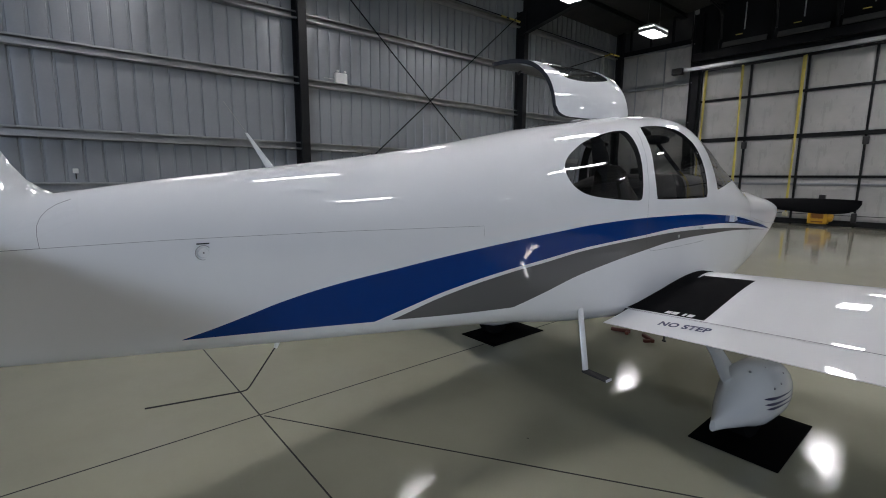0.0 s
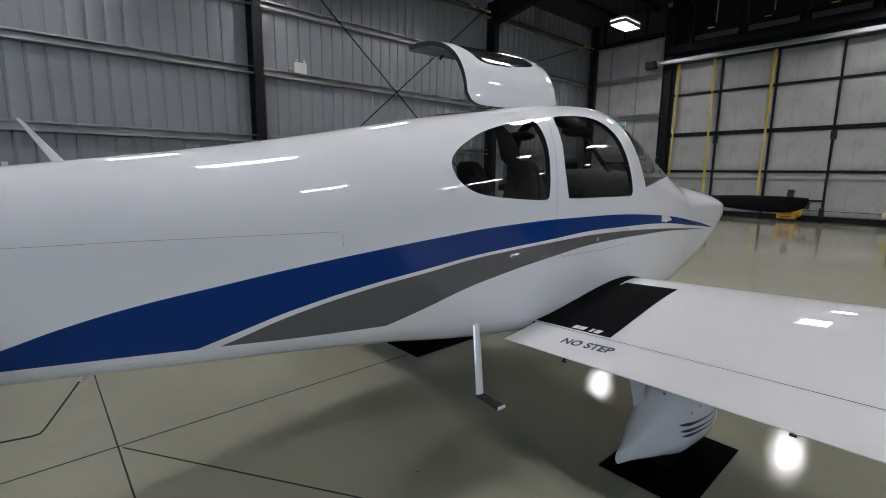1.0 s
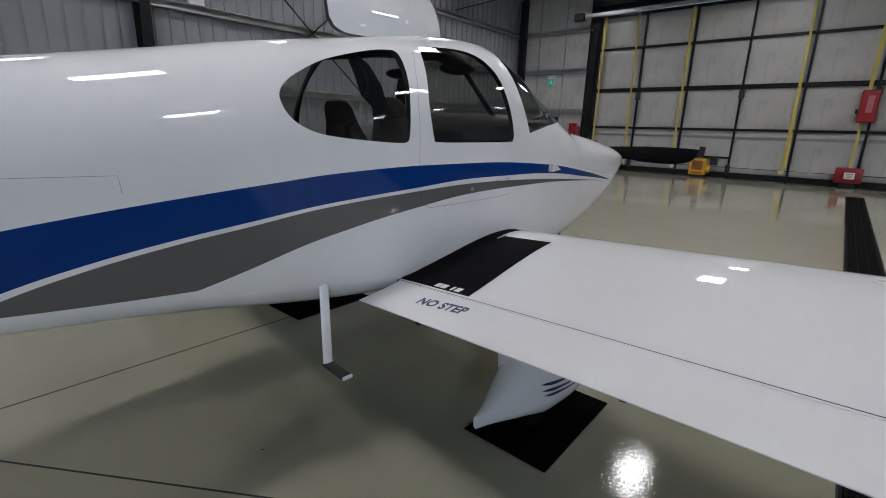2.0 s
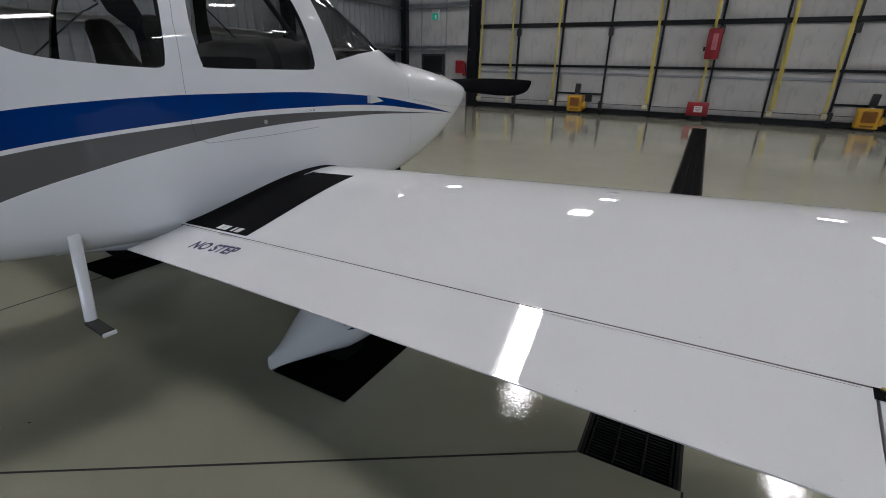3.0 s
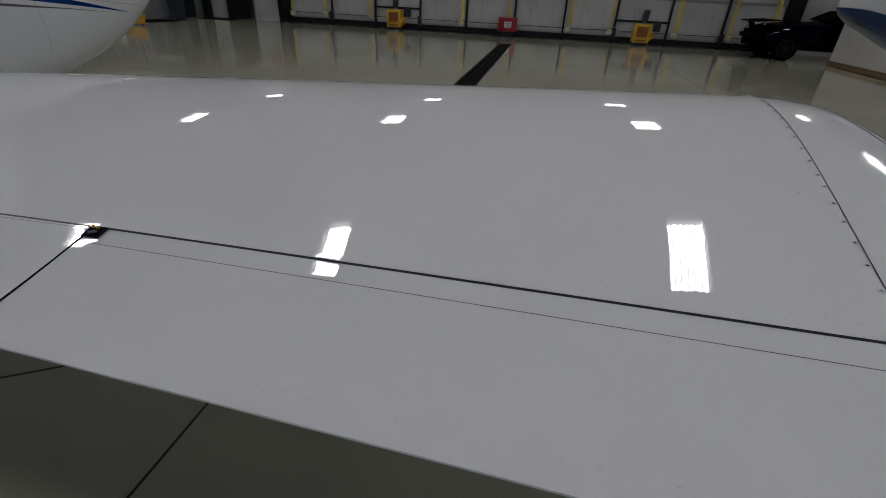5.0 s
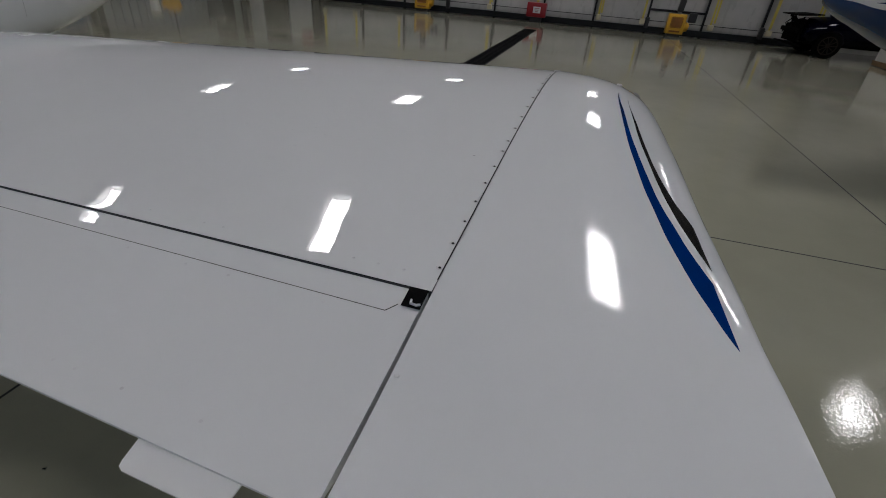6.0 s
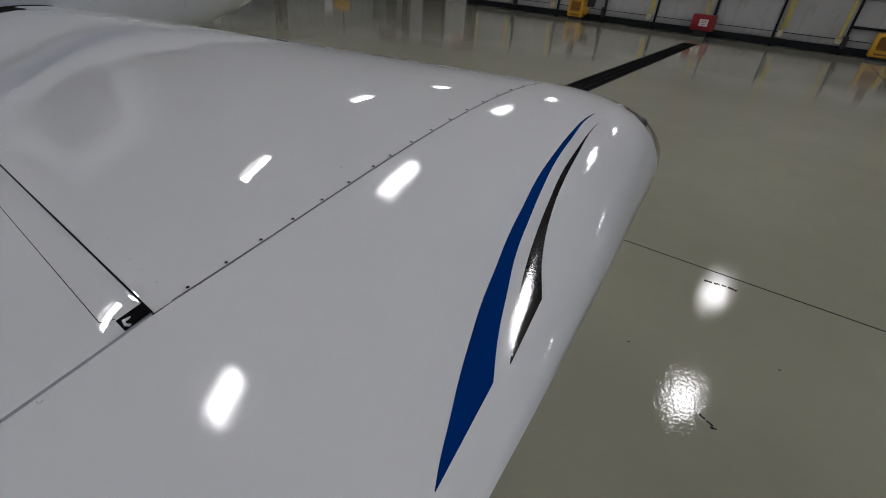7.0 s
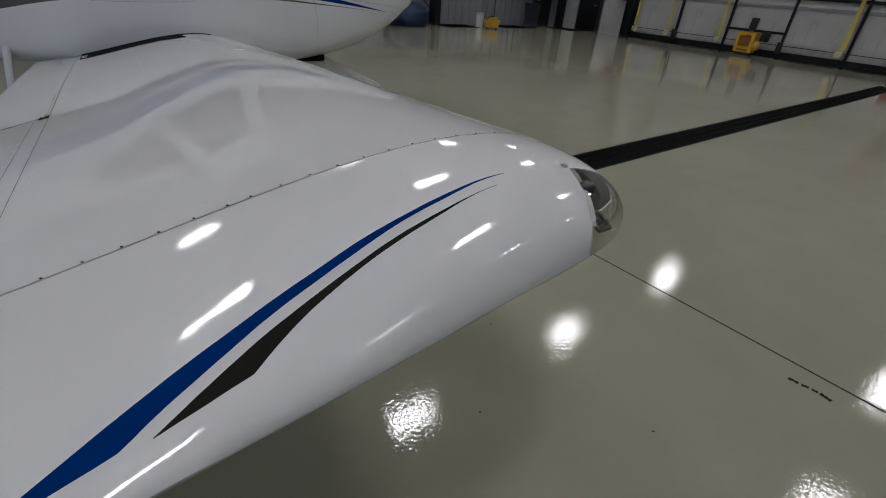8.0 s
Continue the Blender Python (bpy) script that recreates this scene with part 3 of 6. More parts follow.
def build_north_wall():
    # solid parts on both sides of the door, and the framed header above it
    for nm, x0, x1 in (("wall_north_west", LEFT - 0.16, D_X0 - 0.35), ("wall_north_east", D_X1 + 0.35, RIGHT + 0.16)):
        w = part(nm, boxed(((x0 + x1) / 2, DOOR + 0.12, EAVE / 2 + 0.6), (x1 - x0, 0.16, EAVE + 1.2)), M_VINYL)
        tagged(w, "white lined wall beside the hangar door", "wall", kind="structure")
        for z in GIRTS[1:]:
            girt("girt", x1 - x0, w, pose(x0, DOOR + 0.04, z))
        for k in range(1, 3):
            part("rib", boxed((x0 + (x1 - x0) * k / 3, DOOR + 0.03, EAVE / 2), (0.05, 0.03, EAVE)), M_LINER, w)
        part("upper_panel", boxed(((x0 + x1) / 2, DOOR - 0.01, 8.38), (x1 - x0 - 0.36, 0.04, 2.2), 0.004), M_ROOF, w, "dark insulated panel under the roof")
        part("eave_beam", boxed(((x0 + x1) / 2, DOOR - 0.10, 7.30), (x1 - x0 - 0.36, 0.12, 0.20), 0.006), M_COLUMN, w)
        for k in range(1, 4):
            part("stud", boxed((x0 + (x1 - x0) * k / 4, DOOR - 0.08, 8.2), (0.08, 0.10, 1.6), 0.004), M_COLUMN, w)
    for x in (D_X0 - 0.22, D_X1 + 0.22):
        c = part("door_jamb", i_column(EAVE, 0.36, 0.24), M_COLUMN, smooth=20)
        c.matrix_basis = pose(x, DOOR - 0.14, 0)
        tagged(c, "black steel door jamb column", "column", kind="structure")
    h = part("wall_header", boxed(((D_X0 + D_X1) / 2, DOOR + 0.12, (D_TOP + EAVE + 1.3) / 2 + 0.05), (D_X1 - D_X0 + 0.7, 0.16, EAVE + 1.2 - D_TOP)), M_COLUMN)
    tagged(h, "dark framed header above the hangar door", "wall", kind="structure")
    part("beam", boxed(((D_X0 + D_X1) / 2, DOOR - 0.2, 6.55), (D_X1 - D_X0 + 0.6, 0.36, 0.30), 0.01), M_COLUMN, h)
    x = D_X0 + 0.6
    while x < D_X1:
        bm = bmesh.new()
        box(bm, (x, DOOR - 0.25, 7.55), (0.09, 0.14, 1.9), 0.004)
        part("stud", bm, M_COLUMN, h)
        part("knee_brace", tube(bmesh.new(), [(x + 0.1, DOOR - 1.6, 8.22), (x + 0.1, DOOR - 0.75, 8.15), (x + 0.1, DOOR - 0.45, 7.9), (x + 0.1, DOOR - 0.33, 7.1)], 0.045, 6), M_COLUMN, h)
        part("hanger_rod", tube(bmesh.new(), [(x + 0.95, DOOR - 0.5, 7.25), (x + 0.95, DOOR - 0.5, 8.2)], 0.022, 8), M_GALV, h)
        part("lintel_panel", boxed((x + 0.9, DOOR - 0.30, 6.86), (1.5, 0.05, 0.22), 0.01, Matrix.Rotation(radians(-20), 3, "X")), M_TAN, h)
        part("yellow_tag", boxed((x + 0.75, DOOR - 0.42, 7.12), (0.22, 0.03, 0.03)), M_YELLOW, h)
        x += 1.83
    c = part("corner_column", i_column(EAVE, 0.3, 0.22), M_COLUMN, smooth=20)
    c.matrix_basis = pose(LEFT + 0.35, DOOR - 0.2, 0)
    tagged(c, "black steel corner column", "column", kind="structure")


build_floor()
build_drain()
build_walls()
build_roof()
build_lamps()
build_door()
build_north_wall()


# ---------- aeroplane: shape functions (x right, y forward, z up, from the floor under the wing hinge line) ----------
ZBOT = eased([(-4.25, 1.08), (-3.6, 0.97), (-3.0, 0.885), (-2.5, 0.845), (-2.0, 0.812), (-1.5, 0.787), (-1.0, 0.750), (-0.5, 0.681), (0, 0.632), (0.4, 0.612),
              (0.8, 0.608), (1.4, 0.612), (1.7, 0.63), (1.9, 0.650), (2.3, 0.740), (2.6, 0.855), (2.8, 0.975), (2.92, 1.085)])
ZTOP = eased([(-4.25, 1.30), (-3.6, 1.38), (-3.0, 1.465), (-2.5, 1.545), (-2.0, 1.612), (-1.5, 1.685), (-1.0, 1.775), (-0.5, 1.875), (0, 1.955), (0.4, 2.02),
              (0.8, 2.05), (1.1, 1.99), (1.4, 1.85), (1.7, 1.66), (1.9, 1.565), (2.3, 1.50), (2.6, 1.45), (2.8, 1.41), (2.92, 1.375)])
HALF = eased([(-4.25, 0.03), (-3.6, 0.07), (-3.0, 0.115), (-2.5, 0.185), (-2.0, 0.275), (-1.5, 0.375), (-1.0, 0.465), (-0.5, 0.53), (0, 0.60), (0.4, 0.612),
              (0.8, 0.615), (1.1, 0.605), (1.4, 0.585), (1.7, 0.56), (1.9, 0.535), (2.3, 0.485), (2.6, 0.445), (2.8, 0.415), (2.92, 0.385)])
ZWIDE = eased([(-4.25, 1.20), (-2.0, 1.20), (-1.5, 1.22), (-1.0, 1.25), (-0.5, 1.28), (0, 1.30), (1.4, 1.30), (1.7, 1.28), (1.9, 1.26), (2.92, 1.26)])
N_UP = eased([(-4.25, 2.0), (-3, 2.2), (-1.5, 2.2), (-1, 2.3), (-0.5, 2.4), (0, 2.6), (0.4, 2.8), (0.8, 2.8), (1.1, 2.5), (1.4, 2.2), (1.7, 2.2), (2.92, 2.5)])
N_LOW = eased([(-4.25, 2), (-3.6, 3), (-3, 4), (-2.5, 5), (-2, 6), (-1.5, 7), (-0.5, 7), (0, 6), (1.1, 6), (1.4, 5), (1.7, 4.5), (1.9, 4), (2.3, 3.4), (2.6, 3), (2.92, 2.4)])


def hull_ring(y, n=72, inset=0.0, floor=None):
    """A section of the fuselage at y, from the keel up the right side, over the top and down the left."""
    w, zw = HALF(y) - inset, ZWIDE(y)
    zt, zb = ZTOP(y) - inset, ZBOT(y) + (inset if floor is None else floor)
    out = []
    for k in range(n):
        a = -math.pi / 2 + 2 * math.pi * k / n
        c, s = math.cos(a), math.sin(a)
        e = N_UP(y) if s > 0 else N_LOW(y)
        r = (abs(c) ** e + abs(s) ** e) ** (-1 / e)
        out.append((w * c * r, y, zw + ((zt - zw) if s > 0 else (zw - zb)) * s * r))
    return out


def hull_x(y, z):
    """Half-width of the fuselage at a height."""
    zw = ZWIDE(y)
    f = (z - zw) / (ZTOP(y) - zw) if z > zw else (zw - z) / (zw - ZBOT(y))
    e = N_UP(y) if z > zw else N_LOW(y)
    return HALF(y) * max(0.0, 1 - min(1, abs(f)) ** e) ** (1 / e)


def hull_loft(y0, y1, count, inset=0.0, floor=None, nose=()):
    bm = bmesh.new()
    rings = [[bm.verts.new(p) for p in hull_ring(y0 + (y1 - y0) * i / count, inset=inset, floor=floor)] for i in range(count + 1)]
    base = hull_ring(y1, inset=inset, floor=floor)
    for dy, k in nose:
        zc = 1.26
        rings.append([bm.verts.new((p[0] * k, y1 + dy, zc + (p[2] - zc) * k)) for p in base])
    skin(bm, rings)
    return bm


def prism(outline, x0, x1):
    bm = bmesh.new()
    rings = [[bm.verts.new((x, y, z)) for y, z in outline] for x in (x0, x1)]
    skin(bm, rings)
    return bm


def rounded(outline, per=6):
    """A closed outline drawn as a smooth curve through its corners."""
    n = len(outline)
    pts = [Vector(p) for p in outline]
    out = []
    for i in range(n):
        p0, p1, p2, p3 = (pts[(i + k) % n] for k in (-1, 0, 1, 2))
        for j in range(per):
            t = j / per
            out.append(tuple(0.5 * ((2 * p1) + (p2 - p0) * t + (2 * p0 - 5 * p1 + 4 * p2 - p3) * t * t + (3 * p1 - p0 - 3 * p2 + p3) * t ** 3)))
    return out


REAR_WINDOW = [(-0.556, 1.612), (-0.525, 1.665), (-0.45, 1.718), (-0.30, 1.790), (-0.08, 1.853), (0.055, 1.876), (0.096, 1.866), (0.090, 1.80), (0.072, 1.70),
               (0.052, 1.6), (0.031, 1.47), (0.012, 1.438), (-0.05, 1.434), (-0.22, 1.445), (-0.38, 1.463), (-0.47, 1.49), (-0.535, 1.54)]
FRONT_WINDOW = [(0.30, 1.917), (0.42, 1.93), (0.55, 1.932), (0.64, 1.917), (0.70, 1.882), (0.76, 1.81), (0.80, 1.70), (0.827, 1.6), (0.848, 1.49), (0.842, 1.452),
                (0.80, 1.438), (0.5, 1.436), (0.22, 1.437), (0.188, 1.455), (0.177, 1.52), (0.173, 1.62), (0.19, 1.72), (0.222, 1.84), (0.255, 1.90)]
WINDSHIELD = [(1.03, 1.492), (1.25, 1.535), (1.55, 1.575), (1.85, 1.60), (2.2, 1.62), (2.2, 2.3), (0.86, 2.3), (0.885, 2.0), (0.915, 1.87), (0.955, 1.72)]
DOORWAY = [(0.060, 1.36), (0.065, 1.20), (0.11, 1.15), (0.78, 1.15), (0.87, 1.19), (0.905, 1.30), (0.90, 1.5), (0.865, 1.75), (0.81, 1.93), (0.76, 2.3),
           (0.18, 2.3), (0.145, 1.95), (0.085, 1.70)]
LEFT_WINDOW = [(0.26, 1.885), (0.36, 1.915), (0.50, 1.925), (0.64, 1.92), (0.75, 1.905), (0.805, 1.87), (0.825, 1.78), (0.84, 1.66), (0.85, 1.54), (0.842, 1.46),
                (0.80, 1.438), (0.5, 1.436), (0.23, 1.44), (0.185, 1.48), (0.175, 1.56), (0.178, 1.65), (0.195, 1.74), (0.222, 1.82)]


def side_pane(outline, inset=0.006, side=1):
    """A pane that follows the fuselage side inside an outline."""
    bm = bmesh.new()
    cy = sum(p[0] for p in outline) / len(outline)
    cz = sum(p[1] for p in outline) / len(outline)
    rings = []
    for k in (1.015, 0.9, 0.75, 0.55, 0.35, 0.15):
        ring = []
        for y, z in outline:
            yy, zz = cy + (y - cy) * k, cz + (z - cz) * k
            ring.append(bm.verts.new((side * (hull_x(yy, zz) - inset), yy, zz)))
        rings.append(ring)
    skin(bm, rings, caps=False)
    bm.faces.new(rings[-1])
    return bm


def thicken(ob, t):
    md = ob.modifiers.new("thick", "SOLIDIFY")
    md.thickness, md.offset = t, 0
    return ob


def hull_line(name, rows, parent, width=0.0035, material=None, lift=0.0006, side=1):
    """A narrow panel gap that follows the fuselage skin through rows of (y, z)."""
    bm = bmesh.new()
    pts = []
    for (ya, za), (yb, zb) in zip(rows, rows[1:]):
        n = max(2, int(math.hypot(yb - ya, zb - za) / 0.04))
        pts += [(ya + (yb - ya) * i / n, za + (zb - za) * i / n) for i in range(n)]
    pts.append(rows[-1])
    left, right = [], []
    for i, (y, z) in enumerate(pts):
        a, b = pts[max(0, i - 1)], pts[min(len(pts) - 1, i + 1)]
        dy, dz = b[0] - a[0], b[1] - a[1]
        d = math.hypot(dy, dz) or 1
        oy, oz = -dz / d * width / 2, dy / d * width / 2
        for lst, s in ((left, 1), (right, -1)):
            yy, zz = y + s * oy, z + s * oz
            lst.append(bm.verts.new((side * (hull_x(yy, zz) + lift), yy, zz)))
    for i in range(len(pts) - 1):
        bm.faces.new((left[i], left[i + 1], right[i + 1], right[i]))
    return part(name, bm, material or M_SEAM, parent)


# wing section at x = 1, and how it rises outwards
def UPPER(y):
    """Height of the upper skin over the chord, a smooth curve from the leading edge back."""
    t = math.sqrt(max(0.0, 1.135 - y))
    return 0.797 + t * (0.23006 + t * (0.29345 + t * (-0.2953 + t * (-0.68567 + t * 0.46258))))


LOWER = eased([(-0.274, 0.7148), (-0.15, 0.700), (0, 0.701), (0.2, 0.705), (0.4, 0.710), (0.6, 0.716), (0.8, 0.723), (0.95, 0.732), (1.04, 0.743), (1.10, 0.759),
               (1.125, 0.776), (1.135, 0.797)])
X_TIP = 4.392


DROOP = eased([(0.3, 0.006), (1, 0.004), (3.04, -0.0156), (4.4, -0.027)])


def rise(x):
    u = min(x, X_TIP) - 1
    return 0.0703 * u - 0.00226 * u * u


def aft(x, y):
    """How far the trailing part hangs below the plain section."""
    return DROOP(min(x, X_TIP)) * max(0.0, -y / 0.274) if y < 0 else 0.0


def sweep(x):
    return -0.011 * (min(x, X_TIP) - 1)


def wing_top(x, y):
    """Height of the upper skin at a place."""
    return UPPER(y - sweep(x)) + rise(x) + aft(x, y - sweep(x))


def chord_samples(y0, y1, n=40):
    return [y0 + (y1 - y0) * (1 - math.cos(math.pi * i / n)) / 2 for i in range(n + 1)]


def lag(x):
    """How far the flap joint lies behind the straight hinge line."""
    return -0.009 * min(1, max(0, (3.0 - x) / 0.7))


def wing_piece(x0, x1, y0, y1, count, blunt=0.0, lift=0.0):
    """A length of wing between two chord stations; blunt rounds its front where that is cut off."""
    bm = bmesh.new()
    ys = chord_samples(y0, y1, 26)
    rings = []
    for i in range(count + 1):
        x = x0 + (x1 - x0) * i / count
        ring = [(y, UPPER(y) + lift) for y in ys]
        if blunt:
            zt, zl = UPPER(y1), LOWER(y1)
            ring += [(y1 + blunt * math.sin(math.pi * k / 6), zt + (zl - zt) * k / 6) for k in range(1, 6)]
        low = [(y, LOWER(y)) for y in reversed(ys)]
        if abs(UPPER(y1) - LOWER(y1)) < 1e-4:
            low = low[1:]
        if abs(UPPER(y0) - LOWER(y0)) < 1e-4:
            low = low[:-1]
        ring += low
        rings.append([bm.verts.new((x, y + sweep(x) + (lag(x) if -0.02 < y < 0.004 else 0), z + rise(x) + aft(x, y))) for y, z in ring])
    skin(bm, rings)
    return bm


def wing_line(name, rows, parent, width=0.0035, material=None, lift=0.0008):
    """A narrow gap line on the upper skin through rows of (x, y)."""
    bm = bmesh.new()
    pts = []
    for (xa, ya), (xb, yb) in zip(rows, rows[1:]):
        n = max(2, int(math.hypot(xb - xa, yb - ya) / 0.05))
        pts += [(xa + (xb - xa) * i / n, ya + (yb - ya) * i / n) for i in range(n)]
    pts.append(rows[-1])
    left, right = [], []
    for i, (x, y) in enumerate(pts):
        a, b = pts[max(0, i - 1)], pts[min(len(pts) - 1, i + 1)]
        d = math.hypot(b[0] - a[0], b[1] - a[1]) or 1
        ox, oy = -(b[1] - a[1]) / d * width / 2, (b[0] - a[0]) / d * width / 2
        left.append(bm.verts.new((x + ox, y + oy, wing_top(x + ox, y + oy) + lift)))
        right.append(bm.verts.new((x - ox, y - oy, wing_top(x - ox, y - oy) + lift)))
    for i in range(len(pts) - 1):
        bm.faces.new((left[i], left[i + 1], right[i + 1], right[i]))
    return part(name, bm, material or M_SEAM, parent)


TIP_EDGE = eased([(-0.31, 4.8726), (-0.15, 4.8381), (0, 4.8059), (0.15, 4.7853), (0.3, 4.7636), (0.5, 4.734), (0.67, 4.7065), (0.85, 4.6794), (0.95, 4.6600), (1.02, 4.630),
                  (1.06, 4.601), (1.085, 4.573), (1.098, 4.54)])
TIP_SINK = eased([(-0.274, -0.0292), (0, -0.0196), (0.2, -0.0007), (0.45, 0.0325), (0.85, 0.060), (1.135, 0.030)])
TIP_ROUND = eased([(-0.274, 2.19), (0.3, 2.135), (0.9, 2.377)])


def tip_drop(y, u):
    """How far the middle of the tip section sinks towards its outer edge."""
    return TIP_SINK(y) * u


def tip_shell():
    bm = bmesh.new()
    ys = chord_samples(-0.274, 1.135, 40)
    ring0 = [(y, UPPER(y)) for y in ys] + [(y, LOWER(y)) for y in reversed(ys[:-1])]
    rings = []
    steps = [0, 0.08, 0.2, 0.34, 0.48, 0.6, 0.7, 0.78, 0.85, 0.905, 0.945, 0.972, 0.99, 1.0]
    for u in steps:
        ring = []
        for y, z in ring0:
            e = TIP_ROUND(y)
            f = (1 - u ** e) ** (1 / e)
            mid = (UPPER(y) + LOWER(y)) / 2 - tip_drop(y, u)
            yy = y + sweep(X_TIP)
            x = X_TIP + 0.001 + (TIP_EDGE(yy) - X_TIP) * u
            ring.append(bm.verts.new((x, yy, mid + (z - mid) * f + rise(X_TIP) + aft(X_TIP, y))))
        rings.append(ring)
    skin(bm, rings, caps=False)
    bmesh.ops.remove_doubles(bm, verts=bm.verts, dist=0.0004)
    return bm


LENS_CUTS = (((4.566, 0.897, 1.0), (0.27, 1.0, 0.0)), ((4.558, 0.95, 1.0), (1.0, 0.10, 0.0)))


def lens_side(keep):
    """The tip shell split by two planes: its nose corner (keep) or the rest."""
    bm = tip_shell()
    for co, no in LENS_CUTS:
        bmesh.ops.bisect_plane(bm, geom=bm.verts[:] + bm.edges[:] + bm.faces[:], plane_co=co, plane_no=Vector(no).normalized())
    drop = []
    for f in bm.faces:
        c = f.calc_center_median()
        corner = all((c - Vector(co)).dot(Vector(no)) > 0 for co, no in LENS_CUTS)
        if corner != keep:
            drop.append(f)
    bmesh.ops.delete(bm, geom=drop, context="FACES")
    return bm


def dark_ends(bm, spar=True):
    """Colours the closing ribs, and the spar web if asked, dark like the shade in the gaps."""
    bmesh.ops.recalc_face_normals(bm, faces=bm.faces)
    for f in bm.faces:
        c = f.calc_center_median()
        if f.normal.x > 0.9 or (spar and f.normal.y < -0.9 and c.y < 0.05):
            f.material_index = 1
    return bm


def build_wing(plane, detailed):
    """The right wing under the aeroplane; the left one is the same, mirrored in its mesh."""
    made = []
    w = part("wing", dark_ends(wing_piece(0.42, X_TIP, -0.003, 1.135, 26)), [M_WHITE, M_WEB], plane, "white wing panel")
    made.append(w)
    f = part("flap", dark_ends(wing_piece(0.575, 3.041, -0.274, -0.007, 18, blunt=0.003), False), [M_WHITE, M_SHADOW_GAP], plane, "white wing flap")
    bm = wing_piece(3.046, X_TIP - 0.0035, -0.274, -0.0048, 12, blunt=0.0015)
    for v in bm.verts:
        back = v.co.y - sweep(v.co.x)
        if back > -0.047 and v.co.z > (UPPER(back) + LOWER(back)) / 2 + rise(v.co.x):
            v.co.z -= 0.0026 * min(1, (back + 0.047) / 0.040)
        if v.co.x < 3.05:
            v.co.x += 0.0035 * min(1, max(0, -back / 0.27))
        if v.co.x > X_TIP - 0.012:
            v.co.x -= 0.0012 * min(1, max(0, -(v.co.y + 0.03) / 0.25))
    a = part("aileron", bm, M_WHITE, plane, "white aileron")
    # black strip under the aileron end gap, added so the gap looks shaded
    rings = []
    bm = bmesh.new()
    for y in (-0.19, -0.11, -0.02):
        rings.append([bm.verts.new((x, y - 0.036, LOWER(y) + rise(X_TIP) + aft(X_TIP, y) + dz)) for x, dz in ((X_TIP - 0.039, 0.0005), (X_TIP - 0.001, 0.0005), (X_TIP - 0.001, 0.003), (X_TIP - 0.039, 0.003))])
    skin(bm, rings)
    made.append(part("gap_seal", bm, M_SHADOW_GAP, w))
    tip = part("wing_tip", lens_side(False), M_TIP, plane, "white glassfibre wing tip with blue and black swooshes")
    thicken(tip, 0.004).modifiers[0].offset = -1
    lens = part("lens", lens_side(True), M_LENS, tip, "clear light cover")
    thicken(lens, 0.002).modifiers[0].offset = -1
    lens.visible_shadow = False
    made += [f, a, tip, lens]
    # dark bar as painted shade in the hinge gap behind the spar; light bay in the nose of the tip
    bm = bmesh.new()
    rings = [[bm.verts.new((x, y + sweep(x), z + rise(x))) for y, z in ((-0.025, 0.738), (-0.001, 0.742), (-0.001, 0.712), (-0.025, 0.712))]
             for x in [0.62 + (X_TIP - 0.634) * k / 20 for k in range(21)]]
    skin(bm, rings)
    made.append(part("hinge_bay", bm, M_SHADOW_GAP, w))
    def tip_heights(x, y):
        yy = y - sweep(X_TIP)
        u = min(1, (x - X_TIP) / (TIP_EDGE(y) - X_TIP))
        mid = (UPPER(yy) + LOWER(yy)) / 2 - tip_drop(yy, u)
        e = TIP_ROUND(yy)
        f = (1 - u ** e) ** (1 / e)
        return tuple(mid + (z - mid) * f + rise(X_TIP) for z in (UPPER(yy), LOWER(yy)))

    def cut_y(x):
        return 0.897 - 0.27 * (x - 4.566)
    # bulkhead that closes the tip behind the cover, with a flange round the opening
    xs = [4.560 + 0.1165 * math.sin(math.pi / 2 * k / 12) for k in range(13)]
    edge = [(x, cut_y(x), tip_heights(x, cut_y(x))[0] - 0.003) for x in xs] + [(x, cut_y(x), tip_heights(x, cut_y(x))[1] + 0.003) for x in reversed(xs)]
    mid = Vector((4.615, 0.885, 1.035))
    bm = bmesh.new()
    skin(bm, [[bm.verts.new(Vector(p) + Vector((0, d, 0))) for p in edge] for d in (-0.012, -0.004)])
    ys = [0.885 + 0.205 * k / 12 for k in range(13)]
    wall = [(4.5575 - 0.10 * (y - 0.95), y, tip_heights(4.557, y)[0] - 0.003) for y in ys] + [(4.5575 - 0.10 * (y - 0.95), y, tip_heights(4.557, y)[1] + 0.003) for y in reversed(ys)]
    skin(bm, [[bm.verts.new(Vector(p) + Vector((d, 0, 0))) for p in wall] for d in (-0.008, -0.002)])
    bay = part("light_bay", bm, M_BAY, tip, "grey bulkhead behind the clear cover")
    made.append(part("screw", tube(bmesh.new(), [(4.556, 0.889, tip_heights(4.556, 0.889)[0] - 0.001), (4.556, 0.889, tip_heights(4.556, 0.889)[0] + 0.003)], [0.009, 0.006], 12), M_STEEL, tip))
    bm = bmesh.new()
    rings = [[bm.verts.new(mid + (Vector(p) - mid) * k + Vector((0, d, 0))) for p in edge] for k, d in ((1.0, 0.001), (0.91, 0.001), (0.91, 0.004), (1.0, 0.004))]
    skin(bm, rings + rings[:1], caps=False)
    made += [bay, part("flange", bm, M_FLANGE, tip)]
    # pale lip that carries the edge of the cover
    spots = [[(x, cut_y(x) + d) for x in (4.560 + 0.102 * k / 12 for k in range(13))] for d in (0.001, 0.016)]
    bm = bmesh.new()
